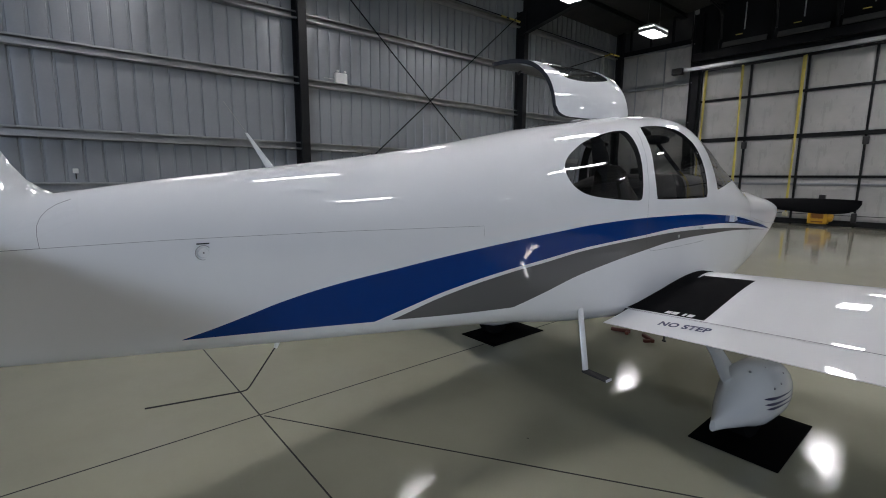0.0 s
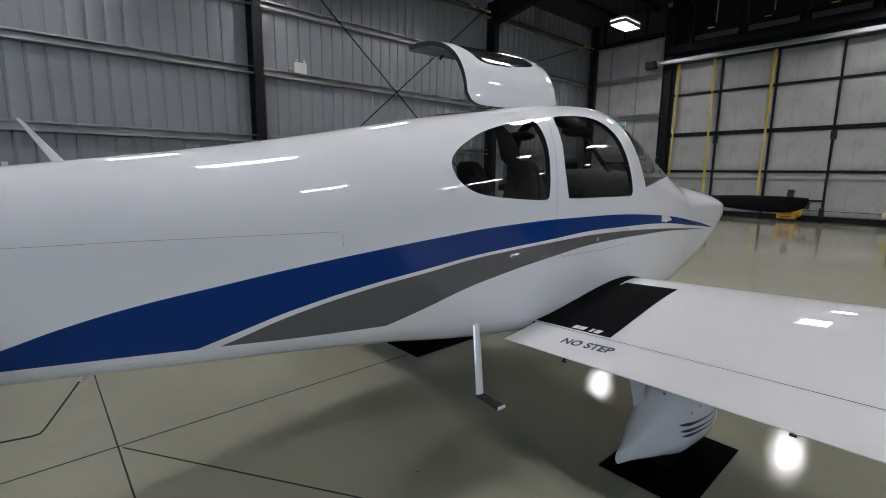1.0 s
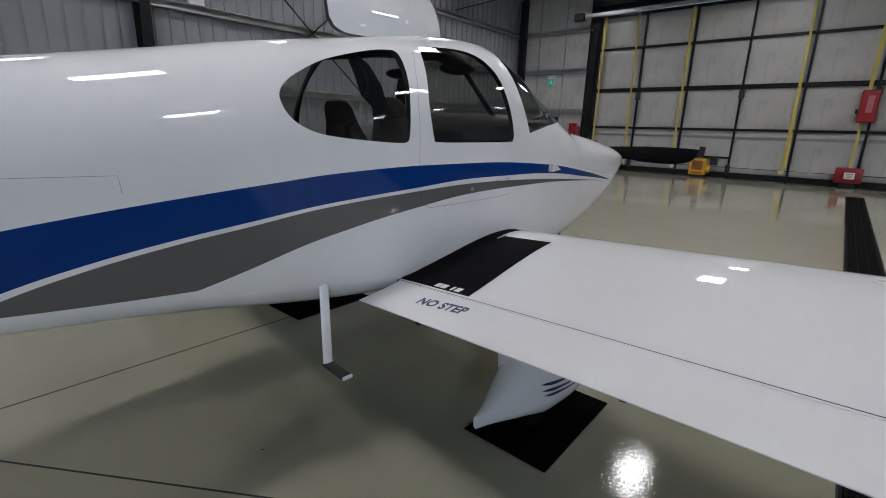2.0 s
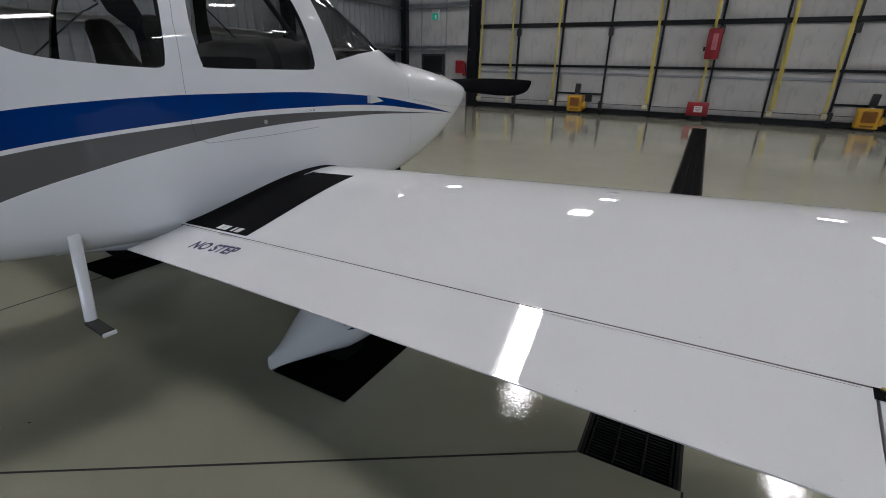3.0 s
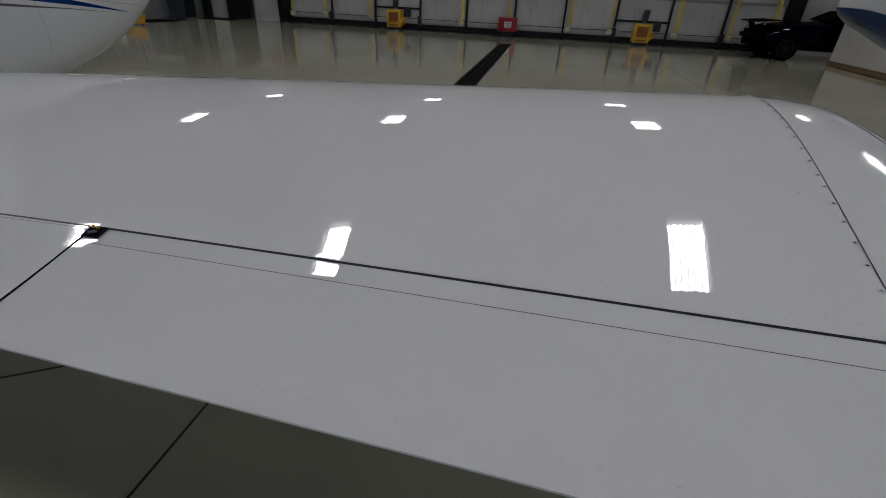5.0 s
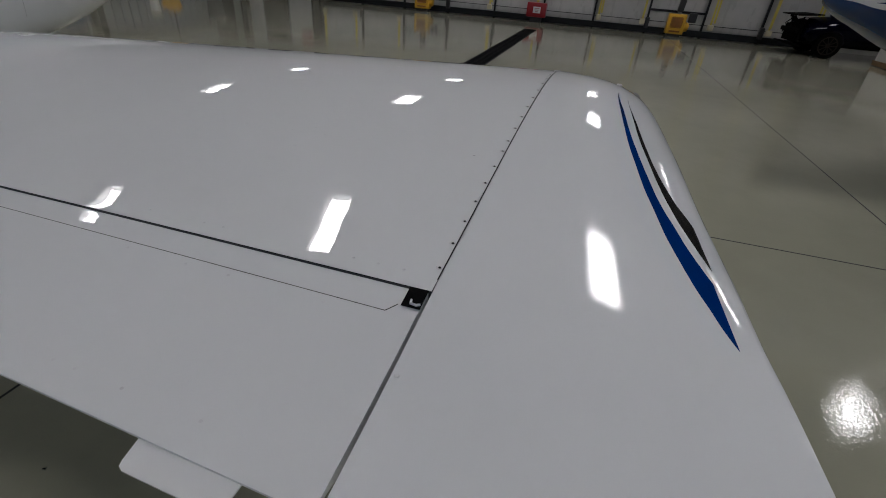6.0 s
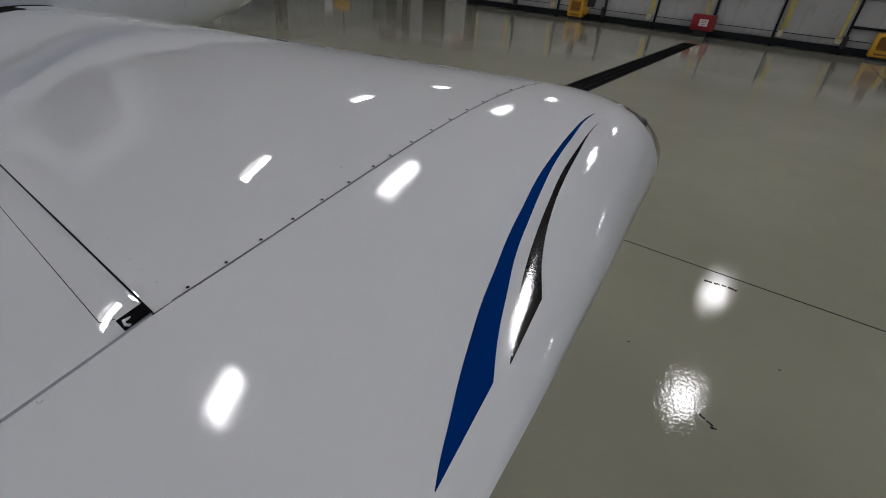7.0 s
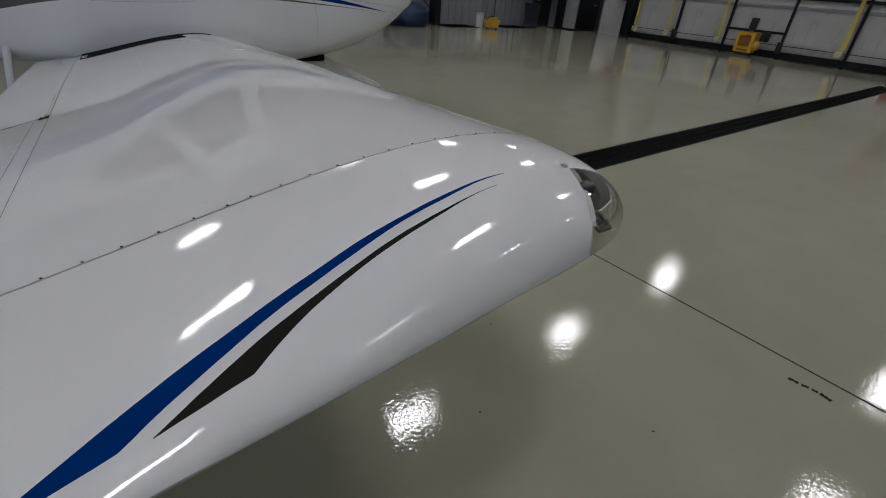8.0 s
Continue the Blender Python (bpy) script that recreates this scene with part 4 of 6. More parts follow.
    skin(bm, [[bm.verts.new((*spots[i][k], tip_heights(*spots[i][k])[0] - dz)) for i, dz in ((0, 0.0034), (1, 0.0034), (1, 0.0052), (0, 0.0052))] for k in range(13)])
    made.append(part("lip", bm, M_FLANGE, tip))
    for c, r in (((4.602, 0.912, 1.078), 0.016), ((4.640, 0.906, 1.032), 0.017)):
        c = Vector(c)
        made.append(part("lamp_head", tube(bmesh.new(), [c - Vector((0, 0.04, 0)), c, c + Vector((0.004, 0.012, 0))], [r * 0.6, r, r * 0.7], 14), M_BLACK, bay))
    made.append(part("bracket", boxed((4.646, 0.924, 1.016), (0.030, 0.040, 0.007), 0.002, Matrix.Rotation(radians(20), 3, "Y")), M_BLACK, bay))
    if not detailed:
        for o in made:
            for v in o.data.vertices:
                v.co.x = -v.co.x
            o.data.flip_normals()
        return
    # walkway
    bm = bmesh.new()
    rows = []
    for i in range(33):
        v = i / 32
        row = []
        for j in range(13):
            u = j / 12
            y = 0.004 + v * (0.90 - 0.23 * min(1, max(0, (u - 0.28) / 0.02)))
            x = 0.56 + u * 0.476
            row.append(bm.verts.new((x, y, wing_top(x, y) + 0.0016)))
        rows.append(row)
    skin(bm, rows, closed=False)
    walkway = thicken(part("walkway", bm, M_GRIP, plane, "black non-skid wing walkway"), 0.0012)
    # four plain bars where the type marking stands, then the warning
    for k, (x, wd) in enumerate(((0.818, 0.034), (0.856, 0.036), (0.912, 0.016), (0.948, 0.034))):
        bm = bmesh.new()
        q = [(x - wd / 2, 0.012), (x + wd / 2, 0.012), (x + wd / 2 + 0.006, 0.047), (x - wd / 2 + 0.006, 0.047)]
        bm.faces.new([bm.verts.new((px, py, wing_top(px, py) + 0.0036)) for px, py in q])
        part("marking", bm, M_LETTER, walkway)
    cu = bpy.data.curves.new("warning", "FONT")
    cu.body, cu.size, cu.align_x, cu.align_y, cu.space_character = "NO STEP", 0.078, "CENTER", "CENTER", 1.04
    cu.offset = 0.0030
    tmp = new("temp", cu)
    bpy.context.view_layer.update()
    me = bpy.data.meshes.new_from_object(tmp.evaluated_get(bpy.context.evaluated_depsgraph_get()))
    bpy.data.objects.remove(tmp)
    wide = max(v.co.x for v in me.vertices) - min(v.co.x for v in me.vertices)
    for v in me.vertices:
        x = 0.985 + v.co.x * 0.27 / wide
        y = -0.118 + v.co.y + 0.02 * (v.co.x / wide)
        v.co = (x, y, wing_top(x, y) + 0.0012)
    me.materials.clear()
    me.materials.append(M_NAVY)
    warn = new("warning_lettering", me)
    warn.parent = f
    tagged(warn, "dark blue NO STEP lettering")
    # gaps on the upper skin
    wing_line("seam", [(0.62 + 0.0805 * k, -0.005 + sweep(0.62 + 0.0805 * k) + lag(0.62 + 0.0805 * k)) for k in range(31)], w, 0.0022, M_FLAPGAP)
    wing_line("seam", [(0.62 + 0.08 * k, -0.0145 + sweep(0.62 + 0.08 * k) + lag(0.62 + 0.08 * k)) for k in range(31)], f, 0.0010, M_FLAPGAP, 0.0020)
    wing_line("seam", [(3.085, -0.0040 + sweep(3.085)), (X_TIP - 0.034, -0.0040 + sweep(4.38))], w, 0.0012, M_SHADOW_GAP)
    wing_line("seam", [(3.085, -0.047 + sweep(3.08)), (X_TIP - 0.046, -0.047 + sweep(4.36))], a, 0.0010)
    wing_line("seam", [(X_TIP - 0.046, -0.047 + sweep(4.36)), (X_TIP - 0.034, -0.034 + sweep(4.36))], a, 0.0013)
    wing_line("seam", [(X_TIP, -0.02), (X_TIP, 0.95)], w, 0.0016, lift=0.0012)
    # flat black patches painted as the shade in the recess at both ends of the aileron
    for x0, x1, y1 in ((3.038, 3.084, -0.004), (X_TIP - 0.030, X_TIP - 0.003, -0.004)):
        bm = bmesh.new()
        q = [(x0, -0.035 + sweep(x0)), (x1, -0.035 + sweep(x0)), (x1, y1 + sweep(x0)), (x0, y1 + sweep(x0))]
        bm.faces.new([bm.verts.new((px, py, wing_top(px, py) + 0.0012)) for px, py in q])
        part("hinge_recess", bm, M_SHADOW_GAP, a)
        if x0 < 4:
            for bx in (0.012, 0.024):
                part("hinge_nut", tube(bmesh.new(), [(x0 + bx, -0.014 + sweep(x0), wing_top(x0, -0.014) + 0.001), (x0 + bx + 0.002, -0.010 + sweep(x0), wing_top(x0, -0.014) + 0.004)], [0.0042, 0.003], 6), M_BRASS, a)
            part("hinge_bolt", tube(bmesh.new(), [((x0 + x1) / 2 - 0.006, -0.028 + sweep(x0), wing_top(x0, -0.03) + 0.0012), ((x0 + x1) / 2 + 0.006, -0.020 + sweep(x0), wing_top(x0, -0.03) + 0.0022)], 0.0026, 8), M_STEEL, a)
    x, y = X_TIP - 0.014, -0.028 + sweep(X_TIP)
    part("hinge_lug", tube(bmesh.new(), [(x - 0.006, y + 0.006, wing_top(x, y) + 0.0016), (x - 0.004, y - 0.002, wing_top(x, y) + 0.0026), (x + 0.004, y - 0.003, wing_top(x, y) + 0.0026), (x + 0.008, y + 0.001, wing_top(x, y) + 0.0016)], 0.0018, 8), M_RIVET, a)
    # screws along the tip joint
    bm = bmesh.new()
    bmesh.ops.create_cone(bm, segments=10, radius1=0.0027, radius2=0.0020, depth=0.0014, cap_ends=True)
    screw = part("screw", bm, M_SCREW, tip)
    bm = bmesh.new()
    skin(bm, [[bm.verts.new((rad * math.cos(a), rad * math.sin(a), h)) for a in (k * math.pi / 8 for k in range(16))] for rad, h in ((0.0052, -0.0003), (0.0046, 0.0003), (0.0030, 0.0001))])
    dish = part("screw_dimple", bm, M_RIVET, tip)
    ys = [0.0025 + 0.0508 * k for k in range(7)] + [0.3445 + 0.0505 * k for k in range(12)]
    for k, y in enumerate(ys):
        for first, h in ((screw, 0.0005), (dish, 0.0004)):
            o = first if k == 0 else new(first.name.split(".")[0], first.data)
            o.parent, o.location = tip, (X_TIP - 0.006, y, wing_top(X_TIP - 0.006, y) + h)
    # trailing tab near the tip
    bm = bmesh.new()
    rings = [[bm.verts.new((x, y, wing_top(x, -0.30) + 0.30 * (y + 0.30) * 0.2 + dz)) for x, y in ((4.164, -0.300), (4.305, -0.300), (4.305, -0.334), (4.302, -0.339), (4.295, -0.342), (4.182, -0.342), (4.175, -0.339), (4.172, -0.333))]
             for dz in (-0.0075, -0.0055)]
    skin(bm, rings)
    part("trim_tab", bm, M_WHITE, a, "small white trim tab")
    # dimpled screw on the tip, fuel cap, tie-down hook under the flap
    x, y = X_TIP + 0.008, -0.160
    part("dimple", tube(bmesh.new(), [(x, y, wing_top(X_TIP, y)), (x, y, wing_top(X_TIP, y) + 0.0012)], [0.0036, 0.0026], 12), M_WHITE, tip)
    zc = wing_top(2.343, 0.767)
    cap = part("fuel_cap", tube(bmesh.new(), [(2.343, 0.767, zc - 0.004), (2.343, 0.767, zc + 0.0006), (2.343, 0.767, zc + 0.0016)], [0.026, 0.0255, 0.0235], 28), M_WHITE, w, "flush white fuel cap")
    ring = bmesh.new()
    rows = [[ring.verts.new((2.343 + r * math.cos(2 * math.pi * k / 32), 0.767 + r * math.sin(2 * math.pi * k / 32), zc + h)) for k in range(32)] for r, h in ((0.0257, 0.0008), (0.0275, 0.0008))]
    skin(ring, rows, caps=False)
    part("rim", ring, M_RIMGREY, cap)
    part("lever", boxed((2.343, 0.767, zc + 0.002), (0.026, 0.006, 0.002), 0.0008), M_STEEL, cap)
    for x, y in ((0.925, -0.205), (1.852, -0.213)):
        z = LOWER(y) + rise(x)
        bm = boxed((x, y, z - 0.018), (0.005, 0.016, 0.040), 0.001)
        tube(bm, [(x - 0.009, y, z - 0.034), (x + 0.011, y, z - 0.034)], 0.0055, 8)
        part("flap_hinge", bm, M_BLACK, w)


def rivet_rows(plane):
    """Flush rivets on the upper wing skin, as one scatter."""
    bm = bmesh.new()
    rng = random.Random(4)
    lines = []
    for x in (1.35, 1.95, 2.43, 3.07, 3.55, 3.985):
        lines += [(x, 0.05 + 0.036 * k) for k in range(26)]
    for y in (0.318, 0.72):
        lines += [(1.1 + 0.04 * k, y) for k in range(82)]
    lines += [(1.1 + 0.04 * k, 0.022) for k in range(82)]
    lines += [(0.9 + 0.04 * k, -0.238) for k in range(86) if abs(0.9 + 0.04 * k - 3.04) > 0.03]
    lines += [(3.1 + 0.04 * k, -0.058) for k in range(31)]
    for x, y in lines:
        if rng.random() < 0.7:
            continue
        yy = y + sweep(x)
        z = wing_top(x, yy) + 0.0003
        turns = [k * math.pi / 4 for k in range(8)]
        low, mid = ([bm.verts.new((x + r * math.cos(a), yy + r * math.sin(a), z + h)) for a in turns] for r, h in ((0.0026, 0.0), (0.0016, 0.0003)))
        t = bm.verts.new((x, yy, z + 0.00036))
        for k in range(8):
            bm.faces.new((low[k], low[(k + 1) % 8], mid[(k + 1) % 8], mid[k]))
            bm.faces.new((mid[k], mid[(k + 1) % 8], t))
    ob = part("rivets", bm, M_RIVET, plane, "faint rows of domed rivets", smooth=80)
    tagged(ob, kind="stuff")


def fairing(y0, y1, zc, shape, n=24, sag=0.0):
    """A streamlined body along y: shape gives rows of (share of length, half-width, up, down)."""
    bm = bmesh.new()
    fw, fu, fd = (eased([(r[0], r[k]) for r in shape]) for k in (1, 2, 3))
    rings = []
    for i in range(n + 1):
        u = (1 - math.cos(math.pi * i / n)) / 2
        y = y0 + (y1 - y0) * u
        ring = []
        for k in range(28):
            a = 2 * math.pi * k / 28
            c, s = math.cos(a), math.sin(a)
            e = 2.3
            r = (abs(c) ** e + abs(s) ** e) ** (-1 / e)
            ring.append(bm.verts.new((fw(u) * c * r, y, zc - sag * max(0, 1 - u / 0.35) + (fu(u) if s > 0 else fd(u)) * s * r)))
        rings.append(ring)
    skin(bm, rings)
    return bm


PANT = [(0, 0.014, 0.04, 0.025), (0.08, 0.040, 0.056, 0.040), (0.26, 0.103, 0.140, 0.088), (0.48, 0.152, 0.243, 0.145), (0.70, 0.154, 0.235, 0.155), (0.86, 0.136, 0.185, 0.14), (0.95, 0.095, 0.12, 0.10), (0.985, 0.055, 0.07, 0.06), (1, 0.015, 0.02, 0.02)]


def build_gear(plane):
    for s in (1, -1):
        pant = part("wheel_fairing", fairing(-0.045, 0.86, 0.232, PANT, sag=0.034), M_WHITE, plane, "white streamlined wheel fairing with dark blue slashes")
        pant.location = (s * 1.155, 0, 0)
        bm = tube(bmesh.new(), [(-0.05, 0.42, 0.175), (0.05, 0.42, 0.175)], 0.172, 28)
        part("tyre", bm, M_RUBBER, pant, "black rubber tyre")
        if s == 1:
            fu = eased([(r[0], r[2]) for r in PANT])
            fw = eased([(r[0], r[1]) for r in PANT])
            for y0, z0, y1, z1 in ((0.297, 0.318, 0.70, 0.287), (0.302, 0.285, 0.72, 0.252), (0.315, 0.256, 0.73, 0.228)):
                bm = bmesh.new()
                lo, hi = [], []
                for i in range(13):
                    f = i / 12
                    for lst, sgn in ((lo, -1), (hi, 1)):
                        y = y0 + (y1 - y0) * f + (0.015 * sgn * (1 - f))
                        u = (y + 0.045) / 0.905
                        z = z0 + (z1 - z0) * f - 0.012 * math.sin(math.pi * f) + 0.0075 * sgn * (1 - f) ** 0.7 * min(1, f * 8 + 0.15)
                        g = min(0.98, (z - 0.225) / fu(u))
                        lst.append(bm.verts.new((fw(u) * (1 - max(0, g) ** 2.3) ** (1 / 2.3) + 0.0015, y, z)))
                for i in range(12):
                    bm.faces.new((lo[i], lo[i + 1], hi[i + 1], hi[i]))
                part("slash", bm, M_NAVY, pant)
            # dome screws on the upper half
            for y, z in ((0.43, 0.452), (0.30, 0.45), (0.58, 0.40), (0.50, 0.36), (0.40, 0.355)):
                u = (y + 0.045) / 0.905
                x = fw(u) * (1 - min(0.98, (z - 0.225) / fu(u)) ** 2.3) ** (1 / 2.3)
                bm = bmesh.new()
                bmesh.ops.create_uvsphere(bm, u_segments=10, v_segments=6, radius=0.0078, matrix=Matrix.Translation((x, y, z)))
                part("screw", bm, M_STEEL, pant)
        # leg: a flat streamlined strut from the fuselage side out to the wheel
        bm = bmesh.new()
        rings = []
        for u in [i / 8 for i in range(9)]:
            c = Vector((s * (0.50 + 0.60 * u), 0.92 - 0.64 * u, 0.72 - 0.34 * u - 0.02 * math.sin(math.pi * u)))
            w = 0.085 - 0.010 * u + 0.03 * max(0, u - 0.75) / 0.25
            rings.append([bm.verts.new(c + Vector((0.016 * math.sin(a) * s, w * math.cos(a), 0.020 * math.sin(a)))) for a in [2 * math.pi * k / 14 for k in range(14)]])
        skin(bm, rings)
        part("gear_leg", bm, M_WHITE, plane, "white faired landing gear leg")
    nose = part("nose_wheel_fairing", fairing(2.42, 3.02, 0.130, [(a, b * 0.62, c * 0.36, d * 0.8) for a, b, c, d in PANT]), M_WHITE, plane, "white nose wheel fairing")
    part("tyre", tube(bmesh.new(), [(-0.045, 2.78, 0.103), (0.045, 2.78, 0.103)], 0.100, 28), M_RUBBER, nose, "black rubber tyre")
    bm = bmesh.new()
    rings = []
    for u in [i / 6 for i in range(7)]:
        c = Vector((0, 1.76 + 0.98 * u, 0.70 - 0.46 * u))
        rings.append([bm.verts.new(c + Vector((0.030 * math.sin(a), 0.026 * math.cos(a), 0.062 * math.cos(a)))) for a in [2 * math.pi * k / 12 for k in range(12)]])
    skin(bm, rings)
    # solid near-black block in place of the shaded inside of the air outlet
    part("exhaust_opening", boxed((0, 1.84, 0.658), (0.70, 0.26, 0.07), 0.012), M_SHADOW_GAP, plane, "dark block painted as the shade in the cooling air outlet")
    part("nose_gear_leg", bm, M_WHITE, plane, "white faired nose gear leg")
    for s in (-1, 1):
        part("exhaust_pipe", tube(bmesh.new(), [(s * 0.20, 1.95, 0.70), (s * 0.21, 1.70, 0.60), (s * 0.21, 1.62, 0.565)], 0.028, 14), M_STEEL, plane, "steel exhaust stub")


def build_tail(plane):
    def blade(root, tip, thick, name, label, n=10):
        """A tapered surface between two chords ((x, y, z) front and rear)."""
        bm = bmesh.new()
        rings = []
        (rf, rb), (tf, tb) = root, tip
        for i in range(n + 1):
            u = i / n
            f, b = Vector(rf).lerp(Vector(tf), u), Vector(rb).lerp(Vector(tb), u)
            k = 1 if u < 0.93 else 0.72
            side = Vector((1, 0, 0)) if abs(rf[0] - tf[0]) < 0.1 else Vector((0, 0, 1))
            ring = []
            for j in range(24):
                a = 2 * math.pi * j / 24
                c = (1 + math.cos(a)) / 2
                th = thick * k * (f - b).length * math.sin(a) * (0.25 + 0.75 * c) * 0.5
                ring.append(bm.verts.new(b.lerp(f, c) + side * th))
            rings.append(ring)
        skin(bm, rings)
        return part(name, bm, M_WHITE, plane, label)
    blade(((0, -2.93, 1.42), (0, -3.75, 1.35)), ((0, -3.52, 2.62), (0, -3.86, 2.62)), 0.11, "fin", "white vertical fin")
    blade(((0, -3.76, 0.95), (0, -4.28, 1.05)), ((0, -3.88, 2.62), (0, -4.25, 2.66)), 0.09, "rudder", "white rudder")
    # fillet that blends the fin into the top of the tail cone
    bm = bmesh.new()
    rings = []
    top = eased([(0, 1.475), (0.12, 1.488), (0.26, 1.53), (0.36, 1.60), (0.5, 1.74), (1, 1.9)])
    for i in range(13):
        u = i / 12
        y = -2.76 - 0.42 * u
        zt = top(u * 0.84)
        hw = min(HALF(y), 0.115)
        ring = []
        for k in range(17):
            v = -1 + 2 * k / 16
            edge = abs(v)
            x = hw * v
            z0 = ZWIDE(y) + (ZTOP(y) - ZWIDE(y)) * max(0, 1 - (abs(x) / HALF(y)) ** N_UP(y)) ** (1 / N_UP(y))
            z = z0 + max(0, zt - ZTOP(y)) * max(0, 1 - edge) ** 2.6 + 0.001
            ring.append(bm.verts.new((x, y, z)))
        rings.append(ring)
    skin(bm, rings, closed=False)
    part("fin_fillet", bm, M_WHITE, plane, "white fillet at the foot of the fin")
    for s in (1, -1):
        blade(((s * 0.05, -3.12, 1.40), (s * 0.05, -3.86, 1.40)), ((s * 1.80, -3.36, 1.40), (s * 1.80, -3.86, 1.40)), 0.10, "stabiliser", "white horizontal stabiliser")
        blade(((s * 0.10, -3.87, 1.40), (s * 0.10, -4.30, 1.40)), ((s * 1.80, -3.87, 1.40), (s * 1.80, -4.22, 1.40)), 0.07, "elevator", "white elevator")


def build_propeller(plane):
    hub = (0, 3.0, 1.335)
    prop = part("propeller", tube(bmesh.new(), [(0, 2.94, 1.335), (0, 3.06, 1.335)], 0.10, 24), M_PROP, plane, "black two-blade propeller lying level")
    for s in (1, -1):
        bm = bmesh.new()
        rings = []
        for u, ch, th in ((0.08, 0.05, 0.045), (0.2, 0.075, 0.032), (0.36, 0.094, 0.022), (0.55, 0.106, 0.016), (0.70, 0.108, 0.012), (0.82, 0.103, 0.010), (0.90, 0.092, 0.008), (0.95, 0.077, 0.006), (0.98, 0.058, 0.005), (0.995, 0.036, 0.004), (1.0, 0.024, 0.003)):
            raised = 0.75 * (0.108 - ch) * 0.85 if u > 0.6 else 0.0
            tw = radians(48 - 34 * u)
            ring = []
            for k in range(16):
                a = 2 * math.pi * k / 16
                p = Vector((0, math.sin(a) * th, math.cos(a) * ch * 0.75 + raised))
                q = Vector((0, p.y * math.cos(tw) + s * p.z * math.sin(tw), p.z * math.cos(tw) - s * p.y * math.sin(tw)))
                ring.append(bm.verts.new(Vector(hub) + Vector((s * u * 1.018, q.y, q.z - (0.02 * u if s > 0 else -0.02 * u)))))
            rings.append(ring)
        skin(bm, rings)
        part("blade", bm, M_PROP, prop, "black propeller blade")
    sp = [(3.0, 0.12), (3.05, 0.117), (3.10, 0.105), (3.16, 0.08), (3.20, 0.05), (3.225, 0.02), (3.23, 0.004)]
    part("spinner", tube(bmesh.new(), [(0, 2.955, 1.31)] + [(0, y, 1.31) for y, r in sp], [0.12] + [r for y, r in sp], 32), M_WHITE, plane, "white spinner")


def build_cabin(plane):
    for x, y, top in ((0.25, 0.30, 1.66), (-0.25, 0.30, 1.66), (0.21, -0.42, 1.60), (-0.21, -0.42, 1.60)):
        seat = part("seat", boxed((x, y + 0.28, 0.98), (0.42, 0.48, 0.16), 0.05, segs=3), M_LEATHER, plane, "dark grey leather seat")
        # one-piece backrest that narrows to a rounded head
        bm = bmesh.new()
        rings = []
        for f, wd, th in ((0, 0.20, 0.05), (0.1, 0.215, 0.065), (0.45, 0.215, 0.07), (0.65, 0.19, 0.065), (0.80, 0.135, 0.055), (0.93, 0.115, 0.05), (0.985, 0.085, 0.035), (1.0, 0.05, 0.015)):
            z = 0.98 + (top - 0.98) * f
            yy = y + 0.06 - 0.20 * f
            rings.append([bm.verts.new((x + wd * math.copysign(abs(math.cos(a)) ** 0.6, math.cos(a)), yy + th * math.copysign(abs(math.sin(a)) ** 0.6, math.sin(a)), z))
                          for a in [2 * math.pi * k / 20 for k in range(20)]])
        skin(bm, rings)
        part("backrest", bm, M_LEATHER, seat)
    part("cabin_floor", boxed((0, 0.42, 0.86), (0.98, 1.9, 0.03)), M_CABIN, plane)
    bm = bmesh.new()
    rings = [[bm.verts.new((x, y, z)) for x, z in ((-0.52, 1.05), (0.52, 1.05), (0.53, 1.40), (0.40, 1.50), (0, 1.53), (-0.40, 1.50), (-0.53, 1.40))] for y in (0.98, 1.04, 1.44)]
    skin(bm, rings)
    part("instrument_panel", bm, M_CABIN, plane, "dark instrument panel with glare shield")
    bm = bmesh.new()
    rings = []
    for y, h, w in ((0.62, 0.02, 0.40), (0.68, 0.085, 0.47), (0.84, 0.13, 0.50), (1.10, 0.14, 0.50), (1.26, 0.09, 0.46), (1.36, 0.03, 0.40)):
        rings.append([bm.verts.new((w * math.copysign(abs(math.cos(t)) ** 0.5, math.cos(t)), y, 1.475 + h * math.sin(t) ** 0.6)) for t in [math.pi * k / 18 for k in range(1, 18)]]
                     + [bm.verts.new((-w, y, 1.44)), bm.verts.new((w, y, 1.44))])
    skin(bm, rings)
    part("glare_shield", bm, M_CABIN, plane, "black padded glare shield")
    part("console", boxed((0, 0.55, 0.98), (0.16, 0.9, 0.22), 0.03), M_CABIN, plane)
    # overhead spine and the roof pillars inside
    bm = bmesh.new()
    tube(bm, [(0, -0.85, 1.74), (0, -0.3, 1.86), (0, 0.3, 1.955), (0, 0.8, 1.99), (0, 1.0, 1.93)], 0.055, 10)
    part("overhead_console", bm, M_CABIN, plane)
    # shoulder belt, broad where it gathers behind the front seat
    part("belt", tube(bmesh.new(), [(0.30, -0.12, 1.86), (0.28, -0.02, 1.78), (0.26, 0.05, 1.69), (0.25, 0.13, 1.60), (0.24, 0.17, 1.48)], [0.015, 0.045, 0.06, 0.035, 0.03], 8, 0.35), M_CABIN, plane)
    for s in (1, -1):
        visor = bmesh.new()
        bmesh.ops.create_uvsphere(visor, u_segments=16, v_segments=8, radius=1, matrix=Matrix.Translation((s * 0.26, 0.70, 1.86)) @ Matrix.Diagonal((0.10, 0.12, 0.035, 1)))
        part("sun_visor", visor, M_CABIN, plane)
    part("brace", tube(bmesh.new(), [(0.42, 0.96, 1.52), (0.16, 0.84, 1.90)], 0.016, 8), M_CABIN, plane)


